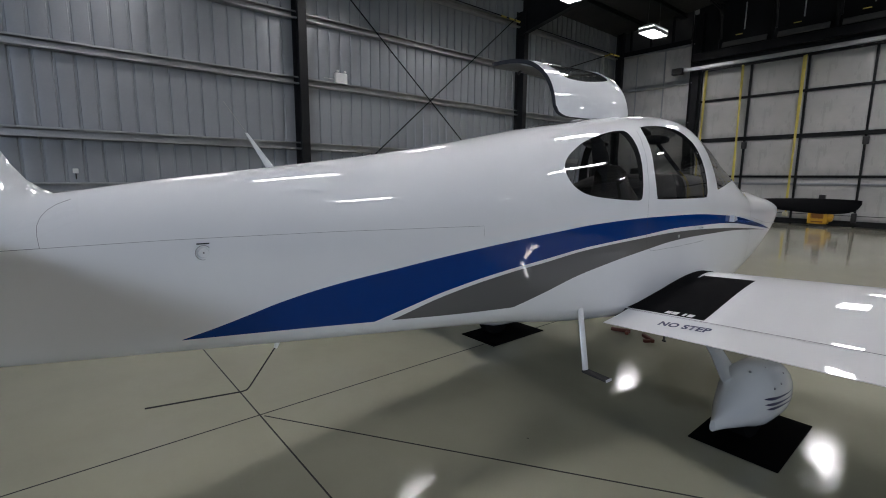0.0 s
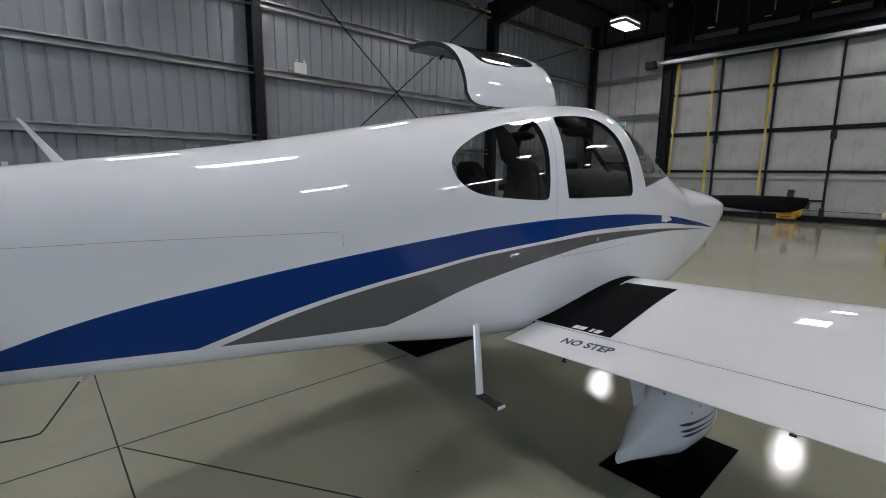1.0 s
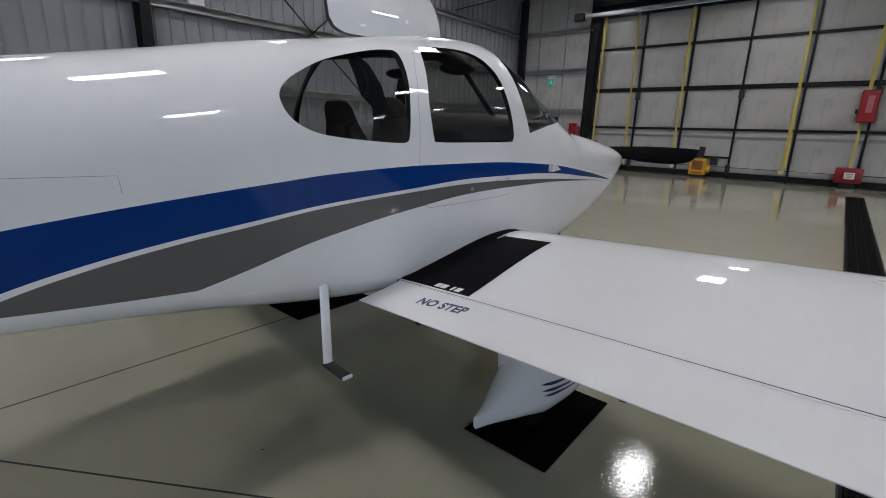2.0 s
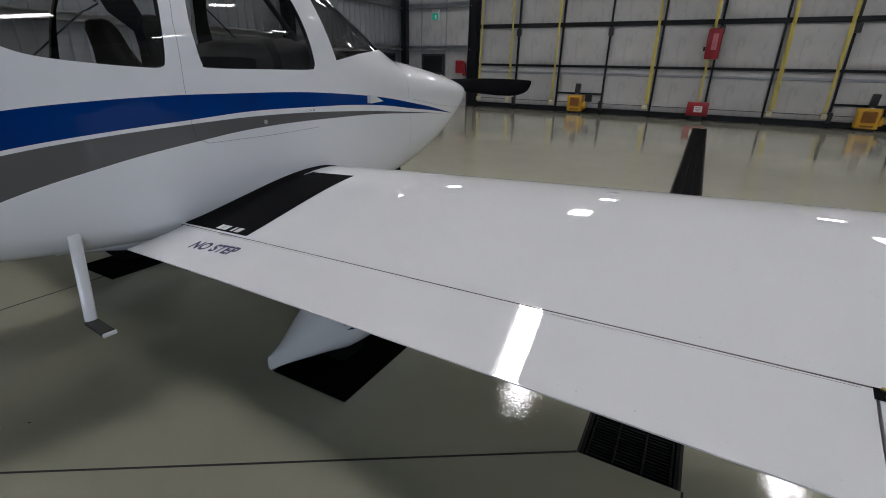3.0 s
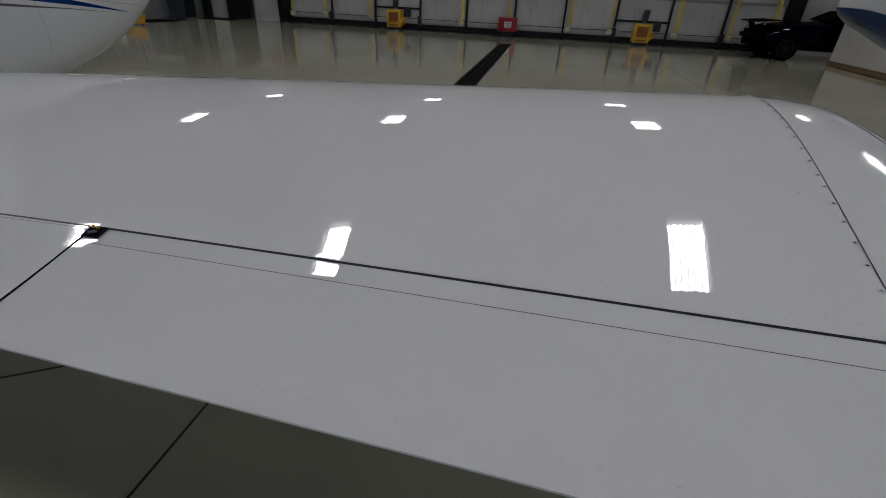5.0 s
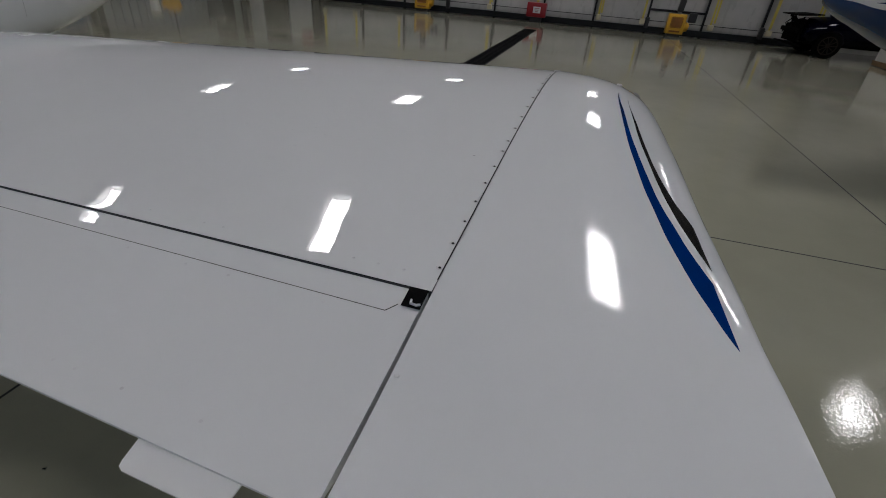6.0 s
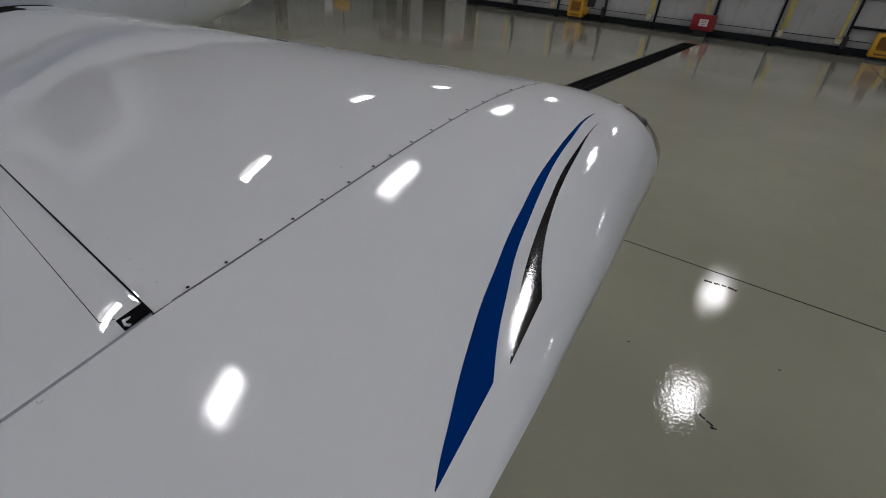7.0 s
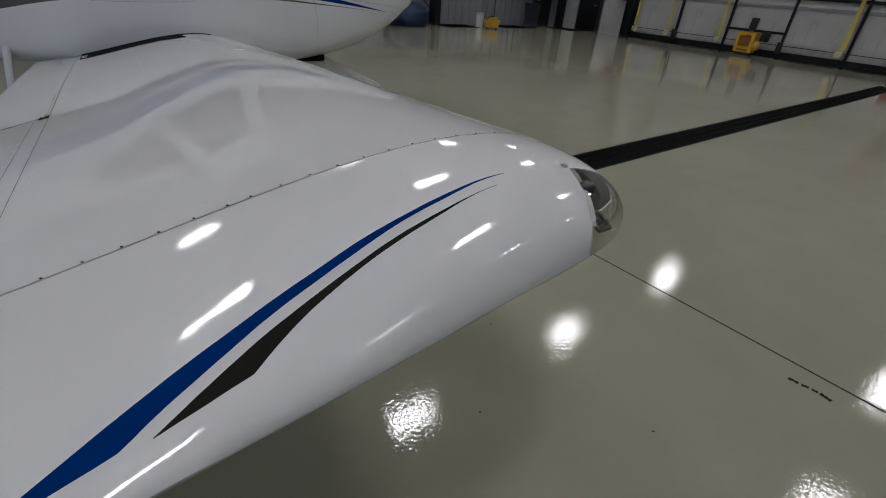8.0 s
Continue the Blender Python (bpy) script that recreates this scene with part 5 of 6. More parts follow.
def build_open_door(plane):
    """The left door, swung up about its hinge near the top of the cabin."""
    hinge = Vector((-0.125, 0, 2.025))
    turn = Matrix.Translation(hinge) @ Matrix.Rotation(radians(93), 4, "Y") @ Matrix.Translation(-hinge)
    win = rounded(LEFT_WINDOW, 3)

    def patch(inset):
        bm = bmesh.new()
        rows = []
        for i in range(33):
            y = 0.095 + 0.84 * i / 32
            e = min(1, (i / 32) / 0.16, (1 - i / 32) / 0.10)
            cut = 0.10 * (1 - math.sqrt(max(0, 1 - (1 - e) ** 2)))
            row = []
            for k in range(33):
                v = k / 32
                zlow = 1.14 + cut
                xt = 0.13 + cut * 0.8
                zt = ZWIDE(y) + (ZTOP(y) - ZWIDE(y)) * max(0, 1 - (xt / HALF(y)) ** N_UP(y)) ** (1 / N_UP(y))
                a0 = math.asin(max(-1, min(1, 0)))
                # march along the section by height, denser near the top
                z = zlow + (zt - zlow) * (1 - (1 - v) ** 1.9)
                row.append(bm.verts.new((-(hull_x(y, z) - inset), y, z - inset * 0.6 * v)))
            rows.append(row)
        skin(bm, rows, closed=False)
        return bm
    shell = patch(0.0)
    bmesh.ops.recalc_face_normals(shell, faces=shell.faces)
    geo = bmesh.ops.extrude_face_region(shell, geom=shell.faces[:])
    for v in geo["geom"]:
        if isinstance(v, bmesh.types.BMVert):
            d = Vector((0, v.co.y, 1.35)) - v.co
            d.y = 0
            v.co += d.normalized() * 0.032
    for f in shell.faces:
        on_skin = all(abs(abs(v.co.x) - hull_x(v.co.y, v.co.z)) < 0.004 for v in f.verts)
        f.material_index = 0 if on_skin else 1
    body, mats = carved(shell, [M_WHITE, M_DOOR_RIM], [(prism(win, -1.2, -0.2), M_CABIN_LIGHT)])
    d = part("cabin_door", body, mats, plane, "open white gull-wing cabin door with dark window")
    d.matrix_basis = turn
    p = thicken(part("door_window", side_pane(win, 0.008, -1), M_PANE, d, "smoked acrylic window"), 0.004)
    for y in (0.25, 0.72):
        part("hinge_cover", boxed((-0.09, y, ZTOP(y) - 0.008), (0.09, 0.10, 0.02), 0.008), M_WHITE, plane)
    part("latch_handle", tube(bmesh.new(), [(-0.585, 0.42, 1.24), (-0.555, 0.42, 1.20)], 0.012, 8), M_BLACK, d)


def build_aeroplane():
    plane = thing("aeroplane", pose(-1.706, 2.806, 0, 0, 0, -4.1), "white low-wing light aeroplane with blue and grey swoosh, parked", "aeroplane")
    hull = hull_loft(-4.25, 2.92, 110, nose=((0.022, 0.96), (0.034, 0.86), (0.036, 0.5)))
    cabin = hull_loft(-0.95, 1.44, 40, inset=0.03, floor=0.10)
    rear, front = rounded(REAR_WINDOW, 4), rounded(FRONT_WINDOW, 4)
    cut, mats = carved(hull, M_FUSELAGE, [
        (cabin, M_CABIN), (prism(rear, 0.2, 1.2), M_CABIN), (prism(front, 0.2, 1.2), M_CABIN), (prism(rear, -1.2, -0.2), M_CABIN),
        (prism(DOORWAY, -1.2, -0.14), M_CABIN_LIGHT), (prism([(y, z) for y, z in WINDSHIELD], -1.2, 1.2), M_CABIN)])
    body = part("fuselage", cut, mats, plane, "white fuselage with sweeping blue and grey bands", 32)
    for nm, o, s in (("rear_window", rear, 1), ("door_window", front, 1), ("rear_window", rear, -1)):
        p = thicken(part(nm, side_pane(o, 0.005, s), M_PANE, body, "smoked acrylic window"), 0.004)
        p.visible_shadow = False
    # windshield
    bm = bmesh.new()
    rows = []
    for i in range(31):
        y = 0.86 + 1.08 * i / 30
        ring = hull_ring(y, 96, inset=0.006)
        zlim = 1.47 + 0.12 * min(1, max(0, (y - 1.03) / 0.8))
        rows.append([p for p in ring])
    n = 96
    grid = [[bm.verts.new(p) for p in r] for r in rows]
    for i in range(30):
        y = 0.86 + 1.08 * (i + 0.5) / 30
        zlim = 1.475 + 0.125 * min(1, max(0, (y - 1.0) / 0.75))
        for k in range(n):
            q = (grid[i][k], grid[i][(k + 1) % n], grid[i + 1][(k + 1) % n], grid[i + 1][k])
            if min(v.co.z for v in q) > zlim - 0.03:
                bm.faces.new(q)
    bmesh.ops.delete(bm, geom=[v for v in bm.verts if not v.link_faces], context="VERTS")
    wsh = thicken(part("windshield", bm, M_PANE, body, "smoked acrylic windshield"), 0.004)
    wsh.visible_shadow = False
    # panel gaps
    for rows in ([(-2.876, 1.308), (-2.495, 1.317), (-1.858, 1.323), (-1.14, 1.322), (-1.135, 1.26)],
                 [(-2.876, 1.308), (-2.880, 1.35), (-2.878, 1.385), (-2.868, 1.412), (-2.848, 1.437), (-2.82, 1.457), (-2.78, 1.474)],
                 [(0.19, 1.88), (0.14, 1.78), (0.102, 1.62), (0.088, 1.376), (0.090, 1.222), (0.104, 1.13), (0.16, 1.105), (0.5, 1.11), (0.84, 1.125)],
                 [(1.83, 1.42), (1.81, 1.277), (1.83, 1.171), (1.85, 1.02), (1.85, 0.86)],
                 [(1.86, 1.245), (2.3, 1.18), (2.75, 1.14)]):
        hull_line("seam", rows, body, 0.0010 if rows[0][0] < -1.5 else 0.0013, lift=0.0014)
    hull_line("seam", [(-3.3, 1.30), (-2.876, 1.308)], body, 0.0014)
    # static port, vent scoop, door latch and small pins
    port = bmesh.new()
    x = hull_x(-2.386, 1.268)
    tube(port, [(x - 0.004, -2.386, 1.262), (x + 0.007, -2.386, 1.262)], [0.022, 0.019], 24)
    port_disc = part("static_port", port, M_WHITE, body)
    ring = bmesh.new()
    rows = [[ring.verts.new((x + h, -2.386 + r * math.cos(2 * math.pi * k / 28), 1.262 + r * math.sin(2 * math.pi * k / 28))) for k in range(28)] for r, h in ((0.0275, 0.003), (0.0300, 0.002))]
    skin(ring, rows, caps=False)
    part("rim", ring, M_RIMGREY, port_disc)
    part("static_port_tab", boxed((x + 0.001, -2.386, 1.298), (0.006, 0.046, 0.004), 0.001), M_SEAM, body)
    part("static_port_hole", tube(bmesh.new(), [(x, -2.386, 1.262), (x + 0.0078, -2.386, 1.262)], 0.003, 10), M_SEAM, body)
    bm = bmesh.new()
    pts = [(1.30, 1.24), (1.30, 1.292), (1.36, 1.280), (1.475, 1.245)]
    base = [bm.verts.new((hull_x(y, z), y, z)) for y, z in pts]
    tipv = [bm.verts.new((hull_x(y, z) + h, y, z)) for (y, z), h in zip(pts, (0.035, 0.035, 0.03, 0.004))]
    skin(bm, [base, tipv])
    part("air_scoop", bm, M_WHITE, body, "small white air scoop")
    for y, z, r in ((0.481, 1.18, 0.011), (0.812, 1.222, 0.006), (0.79, 1.222, 0.004)):
        part("pin", tube(bmesh.new(), [(hull_x(y, z) - 0.002, y, z), (hull_x(y, z) + 0.004, y, z)], r, 12), M_STEEL, body)
    part("door_handle", boxed((hull_x(0.76, 1.22) + 0.001, 0.74, 1.222), (0.008, 0.09, 0.012), 0.003), M_WHITE, body)
    # antennas
    bm = bmesh.new()
    rings = []
    for u in (0, 0.15, 0.5, 0.9, 1.0):
        c = Vector((0, -2.055 - 0.10 * u, ZTOP(-2.05) - 0.01 + 0.155 * u))
        ch = 0.020 - 0.014 * u
        rings.append([bm.verts.new(c + Vector((0.006 * (1 - 0.6 * u) * math.sin(a), ch * math.cos(a), 0))) for a in [2 * math.pi * k / 12 for k in range(12)]])
    skin(bm, rings)
    part("antenna_blade", bm, M_WHITE, body, "white whip antenna base")
    part("antenna_whip", tube(bmesh.new(), [(0, -2.15, ZTOP(-2.05) + 0.14), (0, -2.24, ZTOP(-2.05) + 0.27)], 0.0012, 6), M_STEEL, body)
    zb = ZBOT(-2.05)
    part("belly_antenna_base", tube(bmesh.new(), [(0, -2.04, zb + 0.01), (0, -2.075, zb - 0.075)], [0.02, 0.009], 10), M_WHITE, body)
    part("belly_antenna", tube(bmesh.new(), [(0, -2.075, zb - 0.07), (0, -2.20, 0.578), (0, -2.216, 0.563), (0, -2.24, 0.560), (0, -2.62, 0.59)], 0.0035, 8), M_BLACK, body, "bent black wire antenna")
    # boarding step
    bm = bmesh.new()
    top, bot = Vector((0.52, -0.425, 0.775)), Vector((0.615, -0.475, 0.445))
    rings = []
    for u in (-0.06, 0.0, 0.5, 0.97, 1.0):
        c = top.lerp(bot, u)
        rings.append([bm.verts.new(c + Vector((0.010 * math.sin(a), 0.024 * math.cos(a), 0.006 * math.cos(a)))) for a in [2 * math.pi * k / 14 for k in range(14)]])
    skin(bm, rings)
    step = part("boarding_step", bm, M_WHITE, plane, "white boarding step strut")
    part("tread", boxed((0.69, -0.475, 0.442), (0.17, 0.050, 0.016), 0.006, Matrix.Rotation(radians(1), 3, "Y"), 2), M_TREAD, step, "dark grey grip tread")
    part("tread_cap", boxed((0.772, -0.475, 0.442), (0.008, 0.052, 0.018), 0.003), M_WHITE, step)
    build_wing(plane, True)
    build_wing(plane, False)
    rivet_rows(plane)
    build_gear(plane)
    build_tail(plane)
    build_propeller(plane)
    build_cabin(plane)
    build_open_door(plane)
    return plane


build_aeroplane()


# ---------- loose things ----------
def floor_mat(c, s):
    ob = part("floor_mat", boxed((c[0], c[1], 0.005), (s[0], s[1], 0.008), 0.002), M_MAT)
    tagged(ob, "thin black rubber mat lying on the floor", "floor mat", "wheel mats")


floor_mat((-0.50, 3.20), (0.465, 0.74))
floor_mat((-2.765, 3.375), (0.45, 0.74))


def air_mover(x, y):
    """A yellow gear housing with a brown recessed panel, a dark motor on top and a control box beside it."""
    t = thing("lift_motor", pose(x, y, 0), "yellow lift motor housing with dark motor by the hangar door", "motor", "yellow lift motors")
    part("body", boxed((0, 0, 0.39), (0.56, 0.34, 0.60), 0.035, segs=3), M_YELLOW_BOX, t)
    part("foot", boxed((0, 0.02, 0.05), (0.44, 0.30, 0.10), 0.01), M_BLACK, t)
    part("panel", boxed((0, -0.168, 0.44), (0.36, 0.02, 0.33), 0.03), M_BROWN, t, "brown recessed panel")
    part("slot", boxed((0, -0.170, 0.17), (0.34, 0.02, 0.05), 0.01), M_BROWN, t)
    part("collar", tube(bmesh.new(), [(0.03, 0, 0.68), (0.03, 0, 0.75)], [0.09, 0.05], 16), M_STEEL, t)
    part("motor", boxed((0.04, 0, 0.93), (0.19, 0.20, 0.37), 0.04, Matrix.Rotation(radians(4), 3, "Y"), 2), M_BLACK, t, "black motor")
    part("drive_boss", tube(bmesh.new(), [(0.27, 0, 0.33), (0.36, 0, 0.30), (0.41, 0, 0.29)], [0.16, 0.14, 0.10], 16), M_YELLOW_BOX, t)
    part("control_box", boxed((0.48, 0.05, 0.60), (0.24, 0.16, 0.28), 0.02), M_BLACK, t)
    return t


air_mover(-3.56, 20.62)
air_mover(5.40, 20.62)

red = thing("red_toolbox", pose(0.73, 20.62, 0), "red metal box with a white label below the strap", "box")
part("body", boxed((0, 0, 0.41), (0.68, 0.34, 0.46), 0.03, segs=2), M_RED, red)
part("stand", boxed((0, 0.02, 0.10), (0.40, 0.24, 0.20), 0.01), M_BLACK, red)
part("label", boxed((0.02, -0.175, 0.41), (0.26, 0.008, 0.20), 0.002), M_LABEL, red, "white label")
for k in range(3):
    part("print", boxed((0.02, -0.181, 0.46 - 0.05 * k), (0.18 - 0.03 * k, 0.004, 0.014)), M_RED, red)

case = thing("extinguisher_case", pose(0.80, 20.72, 2.05), "red plastic fire extinguisher case hung on the door", "extinguisher case")
part("body", boxed((0, -0.02, 0.46), (0.44, 0.26, 0.96), 0.06, segs=3), M_RED, case)
part("window", boxed((0.02, -0.155, 0.52), (0.16, 0.01, 0.50), 0.01), M_PINK, case, "pale viewing window")
part("latch", boxed((-0.25, -0.02, 0.30), (0.07, 0.08, 0.14), 0.01), M_BLACK, case)
part("bracket", boxed((0, 0.14, 0.46), (0.12, 0.14, 0.5)), M_COLUMN, case)

# west end of the door wall: exit sign, doors, wall extinguisher
sign = thing("exit_sign", pose(-10.15, DOOR, 3.72), "small green lit exit sign on the wall", "exit sign")
part("case", boxed((0, -0.02, 0), (0.36, 0.10, 0.44), 0.012), M_LABEL, sign)
part("face", boxed((0, -0.074, -0.075), (0.31, 0.008, 0.26)), M_EXIT, sign)
part("figure", boxed((0.03, -0.081, -0.09), (0.06, 0.006, 0.15)), M_LABEL, sign)

pd = thing("door_2", pose(-10.25, DOOR, 0), "closed dark personnel door in the lined wall", "door", kind="structure")
part("frame", boxed((0, 0.0, 1.06), (1.16, 0.12, 2.16), 0.01), M_BLACK, pd)
part("leaf", boxed((0, -0.07, 1.03), (0.98, 0.04, 2.04), 0.006), M_COLUMN, pd)
part("handle", tube(bmesh.new(), [(0.38, -0.09, 1.0), (0.38, -0.15, 1.0), (0.27, -0.15, 1.0)], 0.012, 8), M_STEEL, pd)

wx = thing("wall_extinguisher", pose(-8.86, DOOR - 0.12, 0), "red fire extinguisher and cabinet on the wall", "extinguisher")
part("cabinet", boxed((0, 0.05, 1.62), (0.36, 0.22, 0.52), 0.03), M_RED, wx)
part("cylinder", tube(bmesh.new(), [(0.24, 0.0, 1.26), (0.24, 0.0, 1.31), (0.24, 0.0, 1.70), (0.24, 0.0, 1.79)], [0.07, 0.085, 0.085, 0.03], 16), M_RED, wx)
part("hose", tube(bmesh.new(), [(0.24, -0.02, 1.79), (0.32, -0.04, 1.74), (0.34, -0.04, 1.55), (0.30, -0.03, 1.40)], 0.012, 8), M_BLACK, wx)
part("bracket", boxed((0.20, 0.10, 1.5), (0.10, 0.12, 0.5)), M_STEEL, wx)
part("alarm_box", boxed((0.42, 0.05, 2.35), (0.14, 0.10, 0.16), 0.01), M_LABEL, wx)

# emergency light on the west wall
el = thing("emergency_light", pose(LEFT + 0.26, 6.36, 4.18), "white emergency light with two small heads on the wall girt", "emergency light")
part("case", boxed((0, 0, 0.10), (0.10, 0.36, 0.28), 0.015), M_LABEL, el)
for s in (-0.11, 0.11):
    part("lamp_head", tube(bmesh.new(), [(0.0, s, 0.24), (0.02, s, 0.275), (0.06, s, 0.28)], [0.014, 0.032, 0.032], 12), M_LABEL, el)
part("conduit", tube(bmesh.new(), [(-0.02, -0.5, 0.06), (-0.02, -0.18, 0.06)], 0.012, 8), M_GALV, el)


jb = thing("junction_box", pose(LEFT - 0.01, 0.355, 1.60), "small grey junction box on the liner wall", "junction box")
part("case", boxed((0.03, 0, 0.05), (0.06, 0.10, 0.10), 0.008), M_LABEL, jb)
part("conduit", tube(bmesh.new(), [(0.03, 0, 0.0), (0.03, 0, -0.12)], 0.012, 8), M_BLACK, jb)


# things along the west wall
def bucket(x, y):
    t = thing("mop_bucket", pose(x, y, 0, 0, 0, 52), "yellow mop bucket with a black mop standing in it", "mop bucket")
    bm = bmesh.new()
    rings = [[bm.verts.new((a * w, b * d, z)) for a, b in ((-1, -0.8), (-0.8, -1), (0.8, -1), (1, -0.8), (1, 0.8), (0.8, 1), (-0.8, 1), (-1, 0.8))]
             for w, d, z in ((0.24, 0.16, 0.05), (0.285, 0.20, 0.27), (0.30, 0.215, 0.28), (0.30, 0.215, 0.30), (0.275, 0.195, 0.30), (0.26, 0.18, 0.22))]
    skin(bm, rings)
    part("tub", bm, M_YELLOW_BOX, t)
    part("wringer", boxed((0.04, 0, 0.33), (0.34, 0.30, 0.12), 0.02), M_YELLOW_BOX, t)
    part("handle", tube(bmesh.new(), [(0.05, 0.02, 0.36), (0.06, 0.05, 1.6)], 0.016, 8), M_BLACK, t, "black mop handle")
    part("wringer_lever", tube(bmesh.new(), [(0.06, 0.03, 0.42), (-0.08, 0.02, 0.40), (-0.17, 0.0, 0.36)], 0.014, 8), M_BLACK, t)
    for a in (-0.18, 0.18):
        for b in (-0.13, 0.13):
            part("caster", tube(bmesh.new(), [(a - 0.015, b, 0.03), (a + 0.015, b, 0.03)], 0.03, 12), M_BLACK, t)


bucket(-10.62, 15.75)
tub = thing("white_pail", pose(-11.1, 15.55, 0), "small white plastic pail on the floor", "pail")
part("body", tube(bmesh.new(), [(0, 0, 0), (0, 0, 0.40), (0, 0, 0.42)], [0.13, 0.15, 0.15], 20), M_LABEL, tub)
part("lid", tube(bmesh.new(), [(0, 0, 0.422), (0, 0, 0.50)], 0.165, 20), M_CREAM, tub)
floor_mat((-11.45, 14.75), (1.0, 1.5))
floor_mat((-11.45, 17.6), (1.0, 1.5))
floor_mat((-10.75, 20.3), (1.35, 1.0))

bin_ = thing("waste_bin", pose(-11.45, 18.75, 0, 0, 0, 40), "dark navy plastic waste bin beside the wall", "waste bin")
bm = bmesh.new()
skin(bm, [[bm.verts.new((a * w, b * d, z)) for a, b in ((-1, -1), (1, -1), (1, 1), (-1, 1))] for w, d, z in ((0.25, 0.22, 0.05), (0.30, 0.27, 0.82), (0.31, 0.28, 0.84))])
part("body", bm, M_BIN, bin_)
part("lid", boxed((0, 0, 0.87), (0.64, 0.58, 0.05), 0.02), M_BIN, bin_)
for s in (-0.2, 0.2):
    part("wheel", tube(bmesh.new(), [(-0.24, s - 0.03, 0.08), (-0.24, s + 0.03, 0.08)], 0.08, 16), M_BLACK, bin_)

d3 = thing("door_3", pose(LEFT, 19.85, 0), "closed dark personnel door in the lined wall", "door", kind="structure")
part("frame", boxed((0.02, 0, 1.06), (0.12, 1.16, 2.16), 0.01), M_BLACK, d3)
part("leaf", boxed((0.09, 0, 1.03), (0.04, 0.98, 2.04), 0.006), M_COLUMN, d3)
part("handle", tube(bmesh.new(), [(0.11, -0.38, 1.0), (0.17, -0.38, 1.0), (0.17, -0.27, 1.0)], 0.012, 8), M_STEEL, d3)

tarp = bmesh.new()
bmesh.ops.create_icosphere(tarp, subdivisions=4, radius=1)
for v in tarp.verts:
    k = 1 + 0.16 * noise.noise(v.co * 2.3) + 0.05 * noise.noise(v.co * 7)
    v.co = Vector((v.co.x * 0.55 * k, v.co.y * 0.85 * k, max(0.0, 0.30 + v.co.z * 0.46 * k)))
tb = part("tarpaulin", tarp, M_TARP)
tb.location = (-11.3, 12.4, 0)
tagged(tb, "creased dark blue tarpaulin heaped on the floor", "tarpaulin")


# ---------- the east side: damaged car, pallet with a white crate, another aeroplane ----------
def car(x, y):
    t = thing("car", pose(x, y, 0, 0, 0, 180), "dark blue car with a stripped, damaged front end", "car")
    prof = [(-2.35, 0.45, 0.80), (-2.25, 0.36, 1.02), (-1.8, 0.30, 1.12), (-1.3, 0.28, 1.36), (-0.7, 0.28, 1.42), (-0.25, 0.28, 1.36), (0.35, 0.28, 1.06), (0.9, 0.28, 1.03), (1.3, 0.28, 1.00),
            (1.72, 0.30, 0.93), (1.86, 0.36, 0.86), (1.92, 0.45, 0.74)]
    bm = bmesh.new()
    rings = []
    for px, zb, zt in prof:
        ring = []
        for k in range(24):
            a = 2 * math.pi * k / 24
            c, s = math.cos(a), math.sin(a)
            e = 4.5 if s < 0 else 3.2
            r = (abs(c) ** e + abs(s) ** e) ** (-1 / e)
            narrow = 1 - 0.28 * max(0, (zt - 1.0)) / 0.45 * max(0, s)
            ring.append(bm.verts.new((px, 0.88 * c * r * narrow, (zb + zt) / 2 + (zt - zb) / 2 * s * r)))
        rings.append(ring)
    skin(bm, rings)
    wheels = (-1.42, 1.28)
    cuts = [(tube(bmesh.new(), [(wx_, -1.0, 0.33), (wx_, -0.55, 0.33)], 0.37, 28), M_BLACK) for wx_ in wheels]
    cuts += [(tube(bmesh.new(), [(wx_, 0.55, 0.33), (wx_, 1.0, 0.33)], 0.37, 28), M_BLACK) for wx_ in wheels]
    shell, mats = carved(bm, M_CARBLUE, cuts)
    part("body", shell, mats, t)
    for wx_ in wheels:
        for sy in (-0.80, 0.80):
            wheel = part("wheel", tube(bmesh.new(), [(wx_, sy - 0.1, 0.33), (wx_, sy - 0.085, 0.33), (wx_, sy + 0.085, 0.33), (wx_, sy + 0.1, 0.33)], [0.30, 0.33, 0.33, 0.30], 28), M_SOOT, t, "black tyre")
            out = 1 if sy > 0 else -1
            bm = bmesh.new()
            rings = [[bm.verts.new((wx_ + r * math.cos(2 * math.pi * k / 28), sy + out * d, 0.33 + r * math.sin(2 * math.pi * k / 28))) for k in range(28)]
                     for r, d in ((0.235, 0.099), (0.235, 0.108), (0.205, 0.108), (0.205, 0.099))]
            skin(bm, rings + rings[:1], caps=False)
            part("rim", bm, M_BRONZE, wheel, "dark bronze alloy rim")
            part("hub", tube(bmesh.new(), [(wx_, sy + out * 0.09, 0.33), (wx_, sy + out * 0.112, 0.33)], [0.05, 0.035], 16), M_BRONZE, wheel)
            for k in range(10):
                a = k * math.pi / 5
                part("spoke", boxed((wx_ + 0.12 * math.cos(a), sy + out * 0.102, 0.33 + 0.12 * math.sin(a)), (0.17, 0.014, 0.02), 0.003, Matrix.Rotation(-a, 3, "Y")), M_BRONZE, wheel)
    for s in (1, -1):
        part("side_window", boxed((-0.75, s * 0.742, 1.22), (1.05, 0.02, 0.22), 0.02, Matrix.Rotation(radians(s * 18), 3, "X")), M_SOOT, t)
    part("windscreen", boxed((0.06, 0, 1.23), (0.56, 1.20, 0.02), 0.01, Matrix.Rotation(radians(27), 3, "Y")), M_SOOT, t)
    # bare front end where the bumper and lamps are missing
    part("radiator", boxed((1.98, 0, 0.55), (0.08, 1.20, 0.44), 0.01), M_SOOT, t)
